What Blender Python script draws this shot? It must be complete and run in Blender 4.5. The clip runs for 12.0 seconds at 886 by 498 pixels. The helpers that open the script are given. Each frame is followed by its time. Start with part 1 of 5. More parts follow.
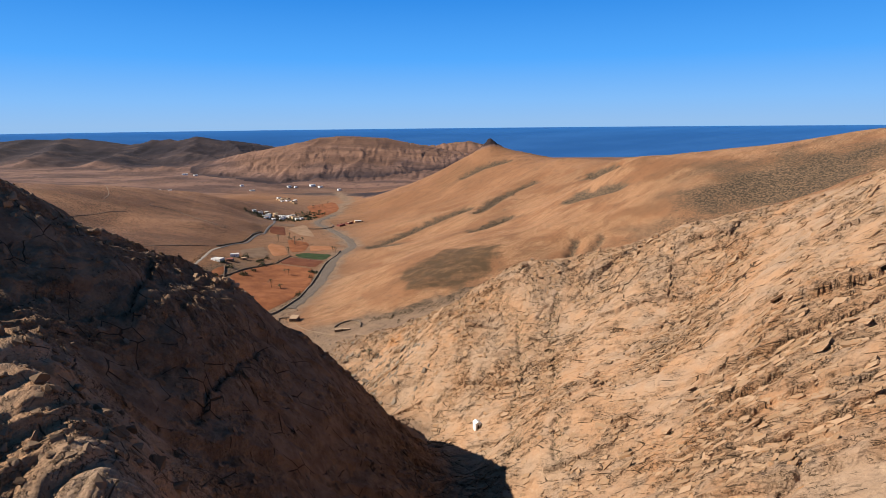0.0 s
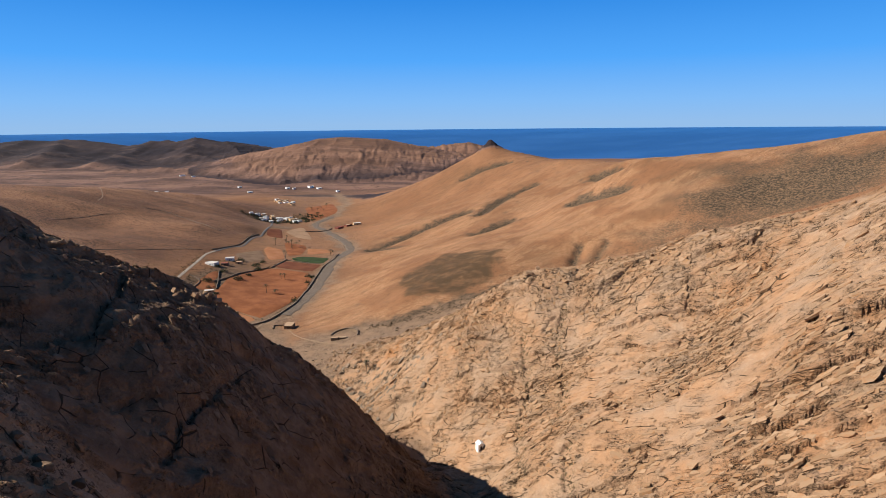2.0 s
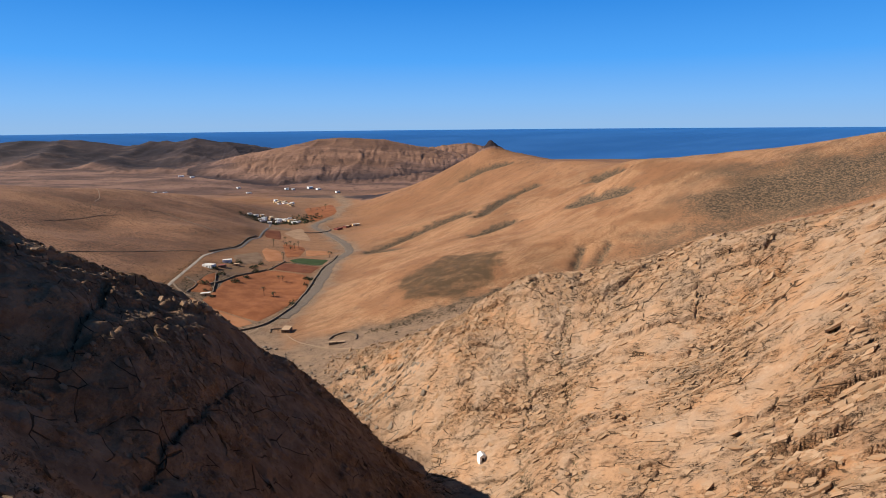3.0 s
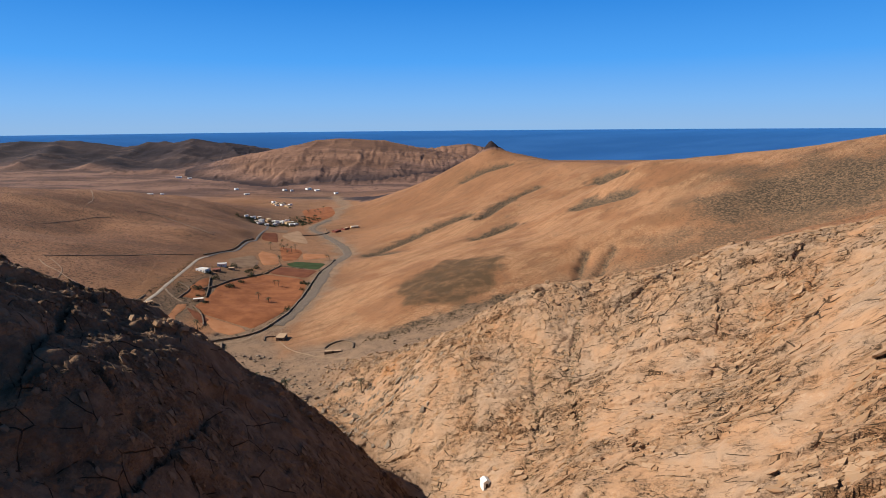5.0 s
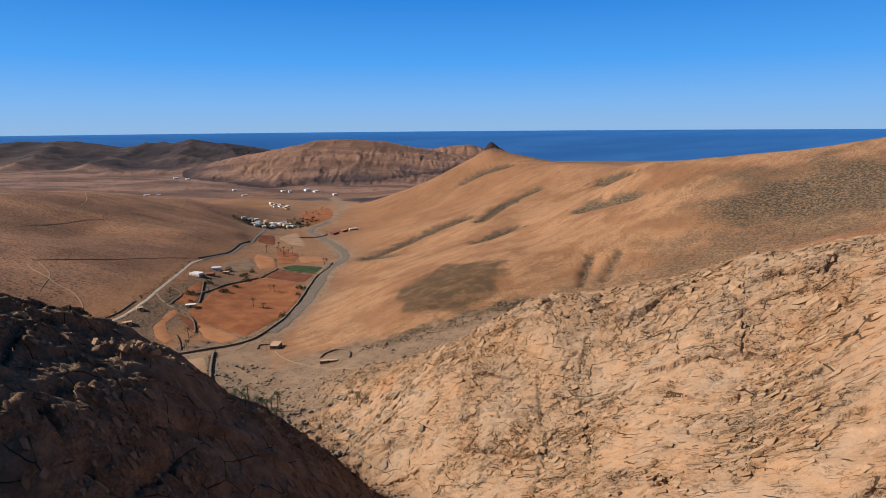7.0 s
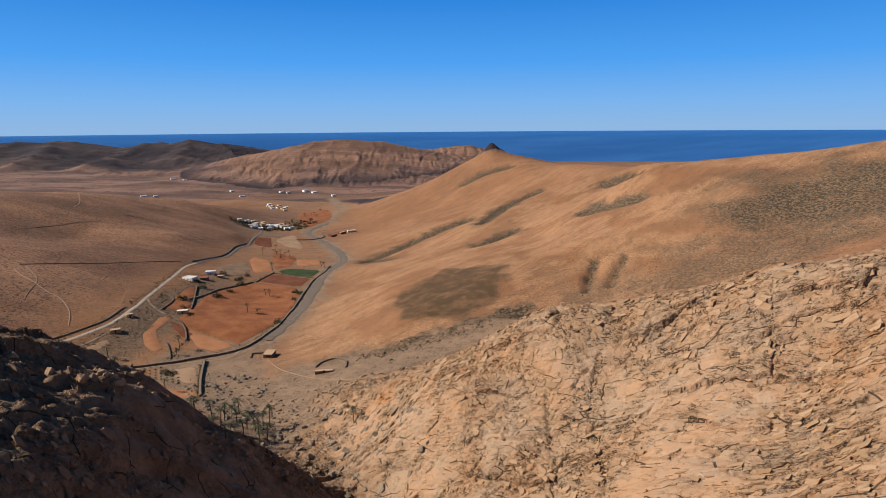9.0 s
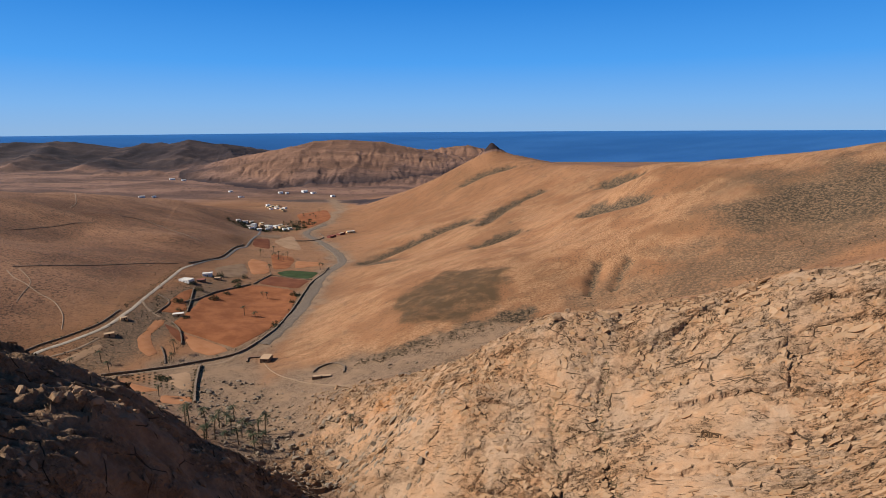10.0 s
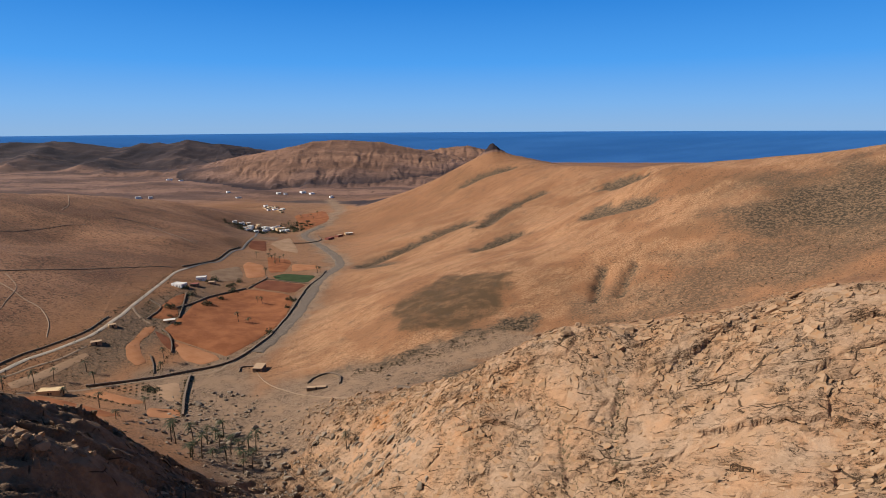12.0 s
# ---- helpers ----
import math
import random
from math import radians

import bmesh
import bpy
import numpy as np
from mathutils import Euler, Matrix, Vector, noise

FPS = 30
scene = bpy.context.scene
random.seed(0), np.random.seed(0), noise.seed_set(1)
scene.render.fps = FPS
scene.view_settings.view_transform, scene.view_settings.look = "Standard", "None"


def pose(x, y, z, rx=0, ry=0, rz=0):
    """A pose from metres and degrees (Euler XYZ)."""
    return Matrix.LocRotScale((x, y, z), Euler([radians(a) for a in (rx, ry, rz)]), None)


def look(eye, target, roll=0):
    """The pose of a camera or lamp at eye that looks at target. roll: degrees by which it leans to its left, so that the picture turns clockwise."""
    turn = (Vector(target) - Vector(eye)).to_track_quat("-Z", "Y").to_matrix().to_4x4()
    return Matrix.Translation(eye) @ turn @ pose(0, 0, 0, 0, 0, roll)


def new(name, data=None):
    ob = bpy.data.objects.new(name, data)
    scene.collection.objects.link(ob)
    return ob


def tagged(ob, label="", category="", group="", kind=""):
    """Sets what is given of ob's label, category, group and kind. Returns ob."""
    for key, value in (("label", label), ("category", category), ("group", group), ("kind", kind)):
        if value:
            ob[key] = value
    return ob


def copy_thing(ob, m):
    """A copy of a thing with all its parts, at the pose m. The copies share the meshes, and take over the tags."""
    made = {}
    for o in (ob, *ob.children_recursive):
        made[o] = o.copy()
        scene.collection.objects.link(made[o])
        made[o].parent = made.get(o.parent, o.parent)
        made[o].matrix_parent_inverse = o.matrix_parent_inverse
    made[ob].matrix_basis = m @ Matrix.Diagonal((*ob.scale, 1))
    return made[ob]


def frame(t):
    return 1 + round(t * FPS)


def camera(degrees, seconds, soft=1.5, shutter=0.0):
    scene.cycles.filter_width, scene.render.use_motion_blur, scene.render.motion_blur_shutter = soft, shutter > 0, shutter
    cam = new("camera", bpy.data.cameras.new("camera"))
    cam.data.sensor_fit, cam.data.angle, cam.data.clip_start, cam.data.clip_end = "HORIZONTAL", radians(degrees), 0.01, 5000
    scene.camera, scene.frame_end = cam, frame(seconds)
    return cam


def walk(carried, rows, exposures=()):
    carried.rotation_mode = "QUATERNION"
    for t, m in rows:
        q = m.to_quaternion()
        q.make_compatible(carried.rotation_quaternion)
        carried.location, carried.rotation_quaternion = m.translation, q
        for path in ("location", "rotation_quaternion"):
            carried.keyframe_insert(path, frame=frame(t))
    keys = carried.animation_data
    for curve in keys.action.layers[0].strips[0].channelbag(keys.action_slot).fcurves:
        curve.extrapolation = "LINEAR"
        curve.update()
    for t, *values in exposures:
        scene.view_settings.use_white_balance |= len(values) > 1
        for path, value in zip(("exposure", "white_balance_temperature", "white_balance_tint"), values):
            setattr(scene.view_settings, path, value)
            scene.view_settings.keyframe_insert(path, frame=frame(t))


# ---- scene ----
# camera: seconds, place, heading (to the left), pitch, lean
cam = camera(74.0, 12.0, soft=0.7)
ROWS = [
    (0.0, 0.00, 0.00, 200.00, -0.026, -12.109, -0.600),
    (0.5, -0.11, 4.17, 199.98, -0.037, -12.083, -0.591),
    (1.0, -0.22, 8.33, 199.95, -0.048, -12.058, -0.582),
    (1.5, -0.33, 12.50, 199.93, -0.060, -12.034, -0.573),
    (2.0, -0.44, 16.66, 199.91, -0.072, -12.011, -0.564),
    (2.5, -0.56, 20.83, 199.88, -0.083, -11.988, -0.555),
    (3.0, -0.67, 24.99, 199.86, -0.095, -11.967, -0.546),
    (5.0, -1.11, 41.65, 199.77, -0.143, -11.891, -0.510),
    (5.5, -1.22, 45.82, 199.74, -0.156, -11.874, -0.501),
    (6.0, -1.33, 49.98, 199.72, -0.168, -11.859, -0.492),
    (6.5, -1.45, 54.15, 199.70, -0.180, -11.844, -0.482),
    (7.0, -1.56, 58.31, 199.67, -0.193, -11.830, -0.473),
    (9.0, -2.00, 74.97, 199.58, -0.244, -11.785, -0.437),
    (9.5, -2.11, 79.14, 199.56, -0.257, -11.776, -0.428),
    (10.0, -2.22, 83.30, 199.53, -0.271, -11.768, -0.419),
    (10.5, -2.34, 87.47, 199.51, -0.284, -11.760, -0.410),
    (11.0, -2.45, 91.63, 199.49, -0.297, -11.754, -0.401),
    (11.5, -2.56, 95.80, 199.46, -0.311, -11.749, -0.392),
    (12.0, -2.67, 99.96, 199.44, -0.324, -11.745, -0.383),
]


def aim(x, y, z, yaw, pitch, roll):
    a, b = radians(yaw), radians(pitch)
    eye = Vector((x, y, z))
    return look(eye, eye + Vector((-math.sin(a) * math.cos(b), math.cos(a) * math.cos(b), math.sin(b))) * 100, roll)


walk(cam, [(t, aim(*row)) for t, *row in ROWS], [(0, 0.68), (3, 0.62), (6, 0.56), (12, 0.5)])

# ---- light ----
SUN_AZ, SUN_EL = radians(-89), radians(37)      # from +y, to the right; height
SUN_WAY = Vector((math.sin(SUN_AZ) * math.cos(SUN_EL), math.cos(SUN_AZ) * math.cos(SUN_EL), math.sin(SUN_EL)))
lamp = bpy.data.lights.new("sun", "SUN")
lamp.energy, lamp.angle, lamp.color = 4.9, radians(0.53), (1.0, 0.93, 0.83)
sun = new("sun", lamp)
sun.matrix_world = look(SUN_WAY * 900, (0, 0, 0))
world = bpy.data.worlds.new("sky")
scene.world = world
world.use_nodes = True
wt = world.node_tree
sky = wt.nodes.new("ShaderNodeTexSky")
sky.sky_type, sky.sun_disc = "NISHITA", False
sky.sun_elevation, sky.sun_rotation = SUN_EL, SUN_AZ % (2 * math.pi)
sky.altitude, sky.air_density, sky.dust_density, sky.ozone_density = 300, 1.0, 0.0, 1.6
co = wt.nodes.new("ShaderNodeTexCoord")
xyz = wt.nodes.new("ShaderNodeSeparateXYZ")
ramp = wt.nodes.new("ShaderNodeValToRGB")        # clear dry air: pale at the horizon, deep blue above
stops = ramp.color_ramp.elements
stops[0].position, stops[0].color = 0.0, (0.185, 0.330, 0.540, 1)
stops[1].position, stops[1].color = 1.0, (0.012, 0.034, 0.085, 1)
for at, color in ((0.035, (0.138, 0.318, 0.600)), (0.10, (0.052, 0.250, 0.625)), (0.20, (0.016, 0.160, 0.505)), (0.45, (0.020, 0.080, 0.210))):
    stops.new(at).color = (*color, 1)
gain = wt.nodes.new("ShaderNodeMix")
gain.data_type, gain.blend_type, gain.clamp_result = "RGBA", "MULTIPLY", False
gain.inputs["Factor"].default_value, gain.inputs["B"].default_value = 1, (20, 20, 20, 1)
blend = wt.nodes.new("ShaderNodeMix")
blend.data_type, blend.clamp_result = "RGBA", False
blend.inputs["Factor"].default_value = 0.97
wt.links.new(co.outputs["Generated"], xyz.inputs["Vector"])
wt.links.new(xyz.outputs["Z"], ramp.inputs["Fac"])
wt.links.new(ramp.outputs["Color"], gain.inputs["A"])
wt.links.new(sky.outputs["Color"], blend.inputs["A"])
wt.links.new(gain.outputs["Result"], blend.inputs["B"])
wt.links.new(blend.outputs["Result"], wt.nodes["Background"].inputs["Color"])
wt.nodes["Background"].inputs["Strength"].default_value = 0.05

# ---- noise and relief ----
def mix32(ix, iy, seed):
    h = (ix.astype(np.int64) * 374761393 + iy.astype(np.int64) * 668265263 + seed * 974634181) & 0xFFFFFFFF
    h = ((h ^ (h >> 13)) * 1274126177) & 0xFFFFFFFF
    h = ((h ^ (h >> 15)) * 2246822519) & 0xFFFFFFFF
    return (h ^ (h >> 16)) & 0xFFFFFFFF


def rnd(ix, iy, seed):
    return mix32(ix, iy, seed) / 4294967296.0


def gnoise(x, y, seed=0):
    """Gradient noise, about -1 to 1."""
    x0, y0 = np.floor(x), np.floor(y)
    fx, fy = x - x0, y - y0
    u, v = fx * fx * fx * (fx * (fx * 6 - 15) + 10), fy * fy * fy * (fy * (fy * 6 - 15) + 10)

    def corner(dx, dy):
        a = rnd(x0 + dx, y0 + dy, seed) * 6.2831853
        return np.cos(a) * (fx - dx) + np.sin(a) * (fy - dy)
    n0 = corner(0, 0) * (1 - u) + corner(1, 0) * u
    n1 = corner(0, 1) * (1 - u) + corner(1, 1) * u
    return (n0 * (1 - v) + n1 * v) * 1.5


def fbm(x, y, octaves=4, seed=0, gain=0.5):
    total, amp = 0.0, 1.0
    for k in range(octaves):
        total = total + amp * gnoise(x, y, seed + 17 * k)
        x, y, amp = x * 2.03 + 11.3, y * 2.03 - 7.7, amp * gain
    return total


def cells(x, y, seed):
    """Jittered cells: distance to the nearest and second seed, and the nearest one's offset and two random values."""
    x0, y0 = np.floor(x), np.floor(y)
    f1 = np.full(x.shape, 9.0)
    f2 = np.full(x.shape, 9.0)
    ox, oy, a, b = (np.zeros(x.shape) for _ in range(4))
    for dx in (-1, 0, 1):
        for dy in (-1, 0, 1):
            cx, cy = x0 + dx, y0 + dy
            px = cx + 0.1 + 0.8 * rnd(cx, cy, seed) - x
            py = cy + 0.1 + 0.8 * rnd(cx, cy, seed + 1) - y
            d = np.sqrt(px * px + py * py)
            near = d < f1
            f2 = np.where(near, f1, np.minimum(f2, d))
            f1 = np.where(near, d, f1)
            ox, oy = np.where(near, -px, ox), np.where(near, -py, oy)
            a = np.where(near, rnd(cx, cy, seed + 2), a)
            b = np.where(near, rnd(cx, cy, seed + 3), b)
    return f1, f2, ox, oy, a, b


def step(a, b, v):
    s = np.clip((v - a) / (b - a), 0, 1)
    return s * s * (3 - 2 * s)


# ridge and valley lines of the land
GORGE = [(16, -40, 100), (15, 40, 90), (12, 110, 76), (8, 165, 67), (3, 215, 59), (-10, 250, 54), (-30, 288, 48), (-52, 322, 43), (-80, 352, 40), (-110, 390, 38), (-145, 425, 37), (-168, 465, 36)]
LEFT_CREST = [(-165, 120, 212), (-130, 140, 198), (-112, 152, 187), (-107, 165, 178), (-97, 173, 170), (-90, 181, 163), (-71, 191, 145), (-63, 206, 129), (-49, 217, 110), (-35, 231, 87), (-22, 240, 70)]
LEFT_BACK = [(-150, 200, 170), (-104, 228, 138), (-90, 232, 131), (-72, 236, 111), (-50, 262, 78), (-110, 290, 88), (-140, 330, 66), (-100, 330, 52), (-175, 390, 48), (-220, 300, 110), (-240, 200, 180)]
LEFT_GULLY = [(-120, 122, 172), (-83, 143, 154), (-66, 133, 141), (-51, 138, 124), (-30, 150, 98), (-10, 165, 76)]
LEFT_FACE = [(-76, 153, 157), (-82, 160, 155), (-62, 174, 138), (-40, 195, 108), (-22, 205, 84)]
LEFT_SPUR = [(-130, 80, 176), (-98, 98, 166), (-80, 100, 162), (-72, 98, 159), (-63, 92, 155), (-54, 86, 152), (-46, 77, 148), (-67, 83, 155), (-59, 81, 152), (-60, 73, 150), (-52, 72, 148), (-79, 86, 159), (-71, 68, 152), (-40, 84, 131), (-53, 98, 138), (-64, 106, 143), (-36, 66, 132), (-24, 84, 108), (-10, 95, 88), (-80, 40, 146), (-40, 20, 124), (-95, -40, 160)]
RIGHT_FACE = [(37, 195, 97), (64, 155, 116), (83, 156, 132), (96, 157, 148), (72, 149, 124), (52, 120, 112), (45, 60, 118), (80, 60, 150), (40, -40, 125), (90, -40, 170), (14, 239, 69), (42, 263, 95), (20, 270, 86), (66, 235, 109), (88, 213, 122), (93, 215, 126), (106, 229, 138), (74, 263, 121), (28, 291, 99), (3, 292, 86), (-24, 302, 66), (64, 282, 123)]
RIGHT_CREST = [(190, 100, 210), (170, 160, 197), (152, 200, 182), (135, 225, 167), (117, 240, 158), (108, 252, 154), (100, 267, 149), (73, 283, 135), (52, 293, 128), (41, 301, 125), (24, 316, 111), (0, 338, 91), (-19, 366, 73), (-45, 392, 55), (-75, 412, 43)]
BEHIND_CREST = [(130, 300, 138), (90, 320, 118), (60, 345, 98), (25, 365, 82), (180, 270, 165), (240, 200, 200)]
GULLY = [(-100, 450, 38), (-55, 436, 45), (-10, 430, 52), (50, 425, 60), (110, 415, 74), (170, 395, 100), (240, 350, 140), (330, 280, 195)]
HILL_FRONT = [(-113, 500, 35), (-109, 560, 36), (-44, 520, 50), (-23, 513, 57), (57, 583, 79), (-50, 600, 54), (-104, 640, 33), (125, 549, 76), (127, 600, 94), (249, 620, 133), (256, 598, 133), (296, 538, 125), (400, 450, 165)]
HILL_CREST = [(560, 560, 202), (460, 620, 189), (436, 670, 182), (410, 705, 173), (359, 732, 166), (302, 760, 157), (249, 750, 154), (273, 900, 144), (228, 1100, 134), (182, 1250, 128), (152, 1350, 137), (115, 1400, 150), (24, 1380, 105), (-55, 1350, 62), (-116, 1300, 38), (-173, 1250, 14)]
HILL_SPURS = [(224, 870, 116), (136, 840, 86), (52, 800, 64), (-18, 790, 46), (-66, 805, 34), (69, 876, 74), (14, 887, 55), (-90, 758, 38), (-110, 720, 30), (-60, 960, 40), (60, 1100, 72), (-140, 1100, 17), (20, 1250, 76), (-100, 950, 28), (150, 1000, 98), (110, 700, 82), (0, 690, 60)]
HILL_BACK = [(600, 900, 120), (500, 1200, 70), (300, 1500, 60), (700, 700, 190), (800, 300, 240), (500, 1800, 10), (1200, 1000, 80), (1500, 300, 120)]
BED = [(-171, 478, 35), (-143, 518, 34), (-138, 550, 33), (-134, 611, 31), (-139, 695, 28), (-141, 778, 25), (-136, 869, 21), (-188, 1001, 18), (-240, 1113, 16), (-228, 1214, 14), (-233, 1441, 9), (-300, 1700, 6)]
FLATS = [(-160, 545, 36), (-190, 520, 38), (-190, 590, 36), (-200, 660, 33), (-170, 700, 30), (-220, 740, 33), (-180, 780, 27), (-210, 860, 26), (-250, 900, 28), (-230, 1000, 21), (-290, 1080, 20), (-195, 450, 38), (-230, 440, 42), (-215, 480, 41), (-240, 560, 46), (-238, 640, 43), (-160, 410, 39)]
ROADSIDE = [(-276, 447, 51), (-268, 475, 51), (-258, 500, 51), (-258, 543, 52), (-266, 581, 52), (-282, 678, 49), (-288, 747, 44), (-278, 815, 37), (-286, 930, 29), (-322, 1117, 21), (-290, 360, 70)]
LEFT_HILL = [(-352, 560, 74), (-400, 620, 80), (-304, 740, 51), (-466, 800, 68), (-352, 850, 61), (-316, 950, 44), (-377, 799, 60), (-600, 900, 107), (-587, 1000, 101), (-557, 1100, 87), (-485, 1150, 73), (-386, 1150, 47), (-700, 600, 140), (-450, 400, 110), (-900, 850, 130), (-700, 1300, 50), (-1300, 900, 130)]
PLAIN = [(-500, 1400, 26), (-350, 1500, 12), (-900, 1600, 24), (-1005, 1800, 27), (-865, 2000, 32), (-1119, 2200, 22), (-349, 1950, 12), (-81, 1950, 10), (-450, 1750, 8), (100, 1800, 8), (-1700, 1700, 60), (-2400, 2000, 60), (600, 2400, -5), (-200, 2500, 0), (1500, 2200, -5), (2500, 1500, 60), (830, 3700, -22), (1900, 3700, -14), (0, 3700, -20), (-1200, 3300, 10), (-2600, 3300, 30), (-3600, 3000, 60), (3600, 3600, -20), (3600, 300, 150), (-3600, 300, 200), (0, -700, 220), (-1500, -700, 260), (1500, -700, 260)]
LINES = GORGE + LEFT_CREST + LEFT_BACK + LEFT_GULLY + LEFT_FACE + LEFT_SPUR + RIGHT_FACE + RIGHT_CREST + BEHIND_CREST + GULLY + HILL_FRONT + HILL_CREST + HILL_SPURS + HILL_BACK + BED + FLATS + ROADSIDE + LEFT_HILL + PLAIN
KNOTS = np.array(LINES, float)
SOFT = 7.0


def kernel(dx, dy):
    return np.sqrt(dx * dx + dy * dy + SOFT * SOFT)


def solve_relief():
    n = len(KNOTS)
    a = np.zeros((n + 3, n + 3))
    a[:n, :n] = kernel(KNOTS[:, None, 0] - KNOTS[None, :, 0], KNOTS[:, None, 1] - KNOTS[None, :, 1])
    a[:n, :n] -= np.eye(n) * 0.6
    a[:n, n], a[:n, n + 1:] = 1, KNOTS[:, :2] / 1000
    a[n:, :n] = a[:n, n:].T
    return np.linalg.solve(a, np.r_[KNOTS[:, 2], 0, 0, 0])


WEIGHTS = solve_relief()


def relief(x, y):
    z = WEIGHTS[-3] + WEIGHTS[-2] * x / 1000 + WEIGHTS[-1] * y / 1000
    for (kx, ky, _), w in zip(KNOTS, WEIGHTS):
        z = z + w * kernel(x - kx, y - ky)
    return z


# far hills: crest lines with heights, and the spurs that run down from them; fall on the flanks
RANGE = [(-3300, 3150, 150), (-2818, 3300, 123), (-2612, 3350, 132), (-2463, 3400, 123), (-2349, 3420, 134), (-2237, 3440, 126), (-2162, 3450, 138), (-2063, 3460, 134), (-2000, 3470, 117), (-1928, 3480, 94), (-1859, 3500, 83), (-1770, 3520, 94), (-1679, 3540, 119), (-1615, 3560, 124), (-1549, 3580, 113), (-1472, 3600, 135), (-1390, 3600, 118), (-1273, 3600, 114), (-1207, 3600, 100), (-1132, 3620, 72), (-1054, 3640, 64), (-956, 3660, 69), (-825, 3680, 50)]
CONE = [(-960, 2270, -12), (-884, 2360, 14), (-860, 2420, 29), (-775, 2520, 60), (-681, 2620, 104), (-629, 2660, 122), (-573, 2690, 138), (-514, 2710, 144), (-453, 2720, 146), (-328, 2730, 142), (-254, 2740, 136), (-205, 2760, 120), (-142, 2790, 106), (-65, 2820, 96)]
BACK_HILL = [(-67, 2900, 91), (28, 2950, 104), (112, 2980, 111), (154, 3000, 110), (196, 3000, 96), (280, 3000, 67), (393, 3000, 25)]
CONE_SPURS = [[(-450, 2700, 140), (-462, 2450, 91), (-440, 2020, 19)], [(-400, 2700, 136), (-325, 2350, 73), (-336, 2000, 17)], [(-315, 2720, 135), (-202, 2400, 68), (-155, 2060, 11)], [(-204, 2750, 117), (-94, 2500, 60), (-72, 2150, 5)],
              [(-544, 2670, 133), (-562, 2350, 71), (-550, 1980, 16)], [(-624, 2640, 118), (-655, 2350, 59), (-648, 2000, 14)], [(-714, 2560, 82), (-760, 2300, 35), (-730, 2020, 11)], [(-365, 2715, 139), (-400, 2500, 97), (-395, 2330, 63)], [(-260, 2735, 133), (-262, 2480, 79), (-250, 2250, 39)]]
RANGE_SPURS = [[(-2150, 3450, 138), (-1942, 2950, 88), (-1815, 2600, 60)], [(-2349, 3420, 134), (-2250, 2950, 86), (-2150, 2650, 58)], [(-1690, 3540, 120), (-1640, 3150, 72), (-1514, 2600, 52)], [(-1472, 3600, 135), (-1330, 3100, 74), (-1000, 2750, 34)], [(-1266, 3580, 112), (-1059, 3150, 62)], [(-2612, 3350, 132), (-2560, 2900, 84)], [(-1400, 2560, 34), (-1299, 2400, 44), (-1120, 2400, 40), (-957, 2380, 26)]]


def crest(x, y, pts, fall):
    """Height of a ridge that falls away evenly from its crest line."""
    best = np.full(np.shape(x), -999.0)
    for (ax, ay, az), (bx, by, bz) in zip(pts, pts[1:]):
        ex, ey = bx - ax, by - ay
        k = np.clip(((x - ax) * ex + (y - ay) * ey) / (ex * ex + ey * ey), 0, 1)
        d = np.hypot(x - ax - k * ex, y - ay - k * ey)
        best = np.maximum(best, az + k * (bz - az) - fall * d + 6 * np.exp(-d / 30) - 6)
    return best


def far_hills(x, y):
    wx, wy = x + 26 * fbm(x / 130, y / 130, 3, 301), y + 26 * fbm(x / 130, y / 130, 3, 311)
    z = np.maximum(crest(x, y, CONE, 0.185), np.maximum(crest(x, y, BACK_HILL, 0.2), crest(x, y, RANGE, 0.16)))
    for pts in CONE_SPURS:
        z = np.logaddexp(z / 5, crest(wx, wy, pts, 0.22) / 5) * 5
    for pts in RANGE_SPURS:
        z = np.logaddexp(z / 4, crest(wx, wy, pts, 0.20) / 4) * 4
    rills = np.abs(gnoise(wx / 44, wy / 240, 321)) + 0.5 * np.abs(gnoise(wx / 21, wy / 120, 331))
    return z + step(135, 70, z) * (8 * np.clip(rills, 0, 1) - 4.0)


# trims of the crests: place, height
TRIM = [(-113, 201, -4.5), (-109, 207, -4.5), (-103, 212, -3.5), (-124, 158, -6.5), (-117, 166, -6.0), (-108, 178, -5.0), (-101, 184, -5.0), (-96, 192, -5.0), (-91, 196, -3.5), (-87, 191, -0.5), (-80, 196, 2.2), (-73, 199, 2.5), (-66, 206, 1.2), (-60, 210, 2.3), (-55, 214, 3.2), (-48, 219, 4.5), (-41, 226, 4.8), (-83, 206, 0.8), (-77, 210, 2.8), (-70, 213, 0.5), (-60, 218, 2.2), (-84, 233, 3.0),
        (145, 246, -4.0), (126, 256, -3.5), (110, 275, -1.6), (96, 287, -2.2), (74, 297, -1.5), (52, 305, -1.5), (36, 312, 2.5), (24, 321, 1.8)]


def trim(x, y):
    total, weight = 0.0, 0.15
    for tx, ty, dz in TRIM:
        w = np.exp(-((x - tx) ** 2 + (y - ty) ** 2) / 90)
        total, weight = total + w * dz, weight + w
    return total / weight


ROCK_X = [-400, -200, -150, -110, -80, -50, -20, 0, 24, 43, 72, 100, 117, 135, 152, 300]
ROCK_Y = [100, 190, 235, 290, 348, 402, 392, 356, 326, 311, 296, 280, 258, 238, 212, 60]


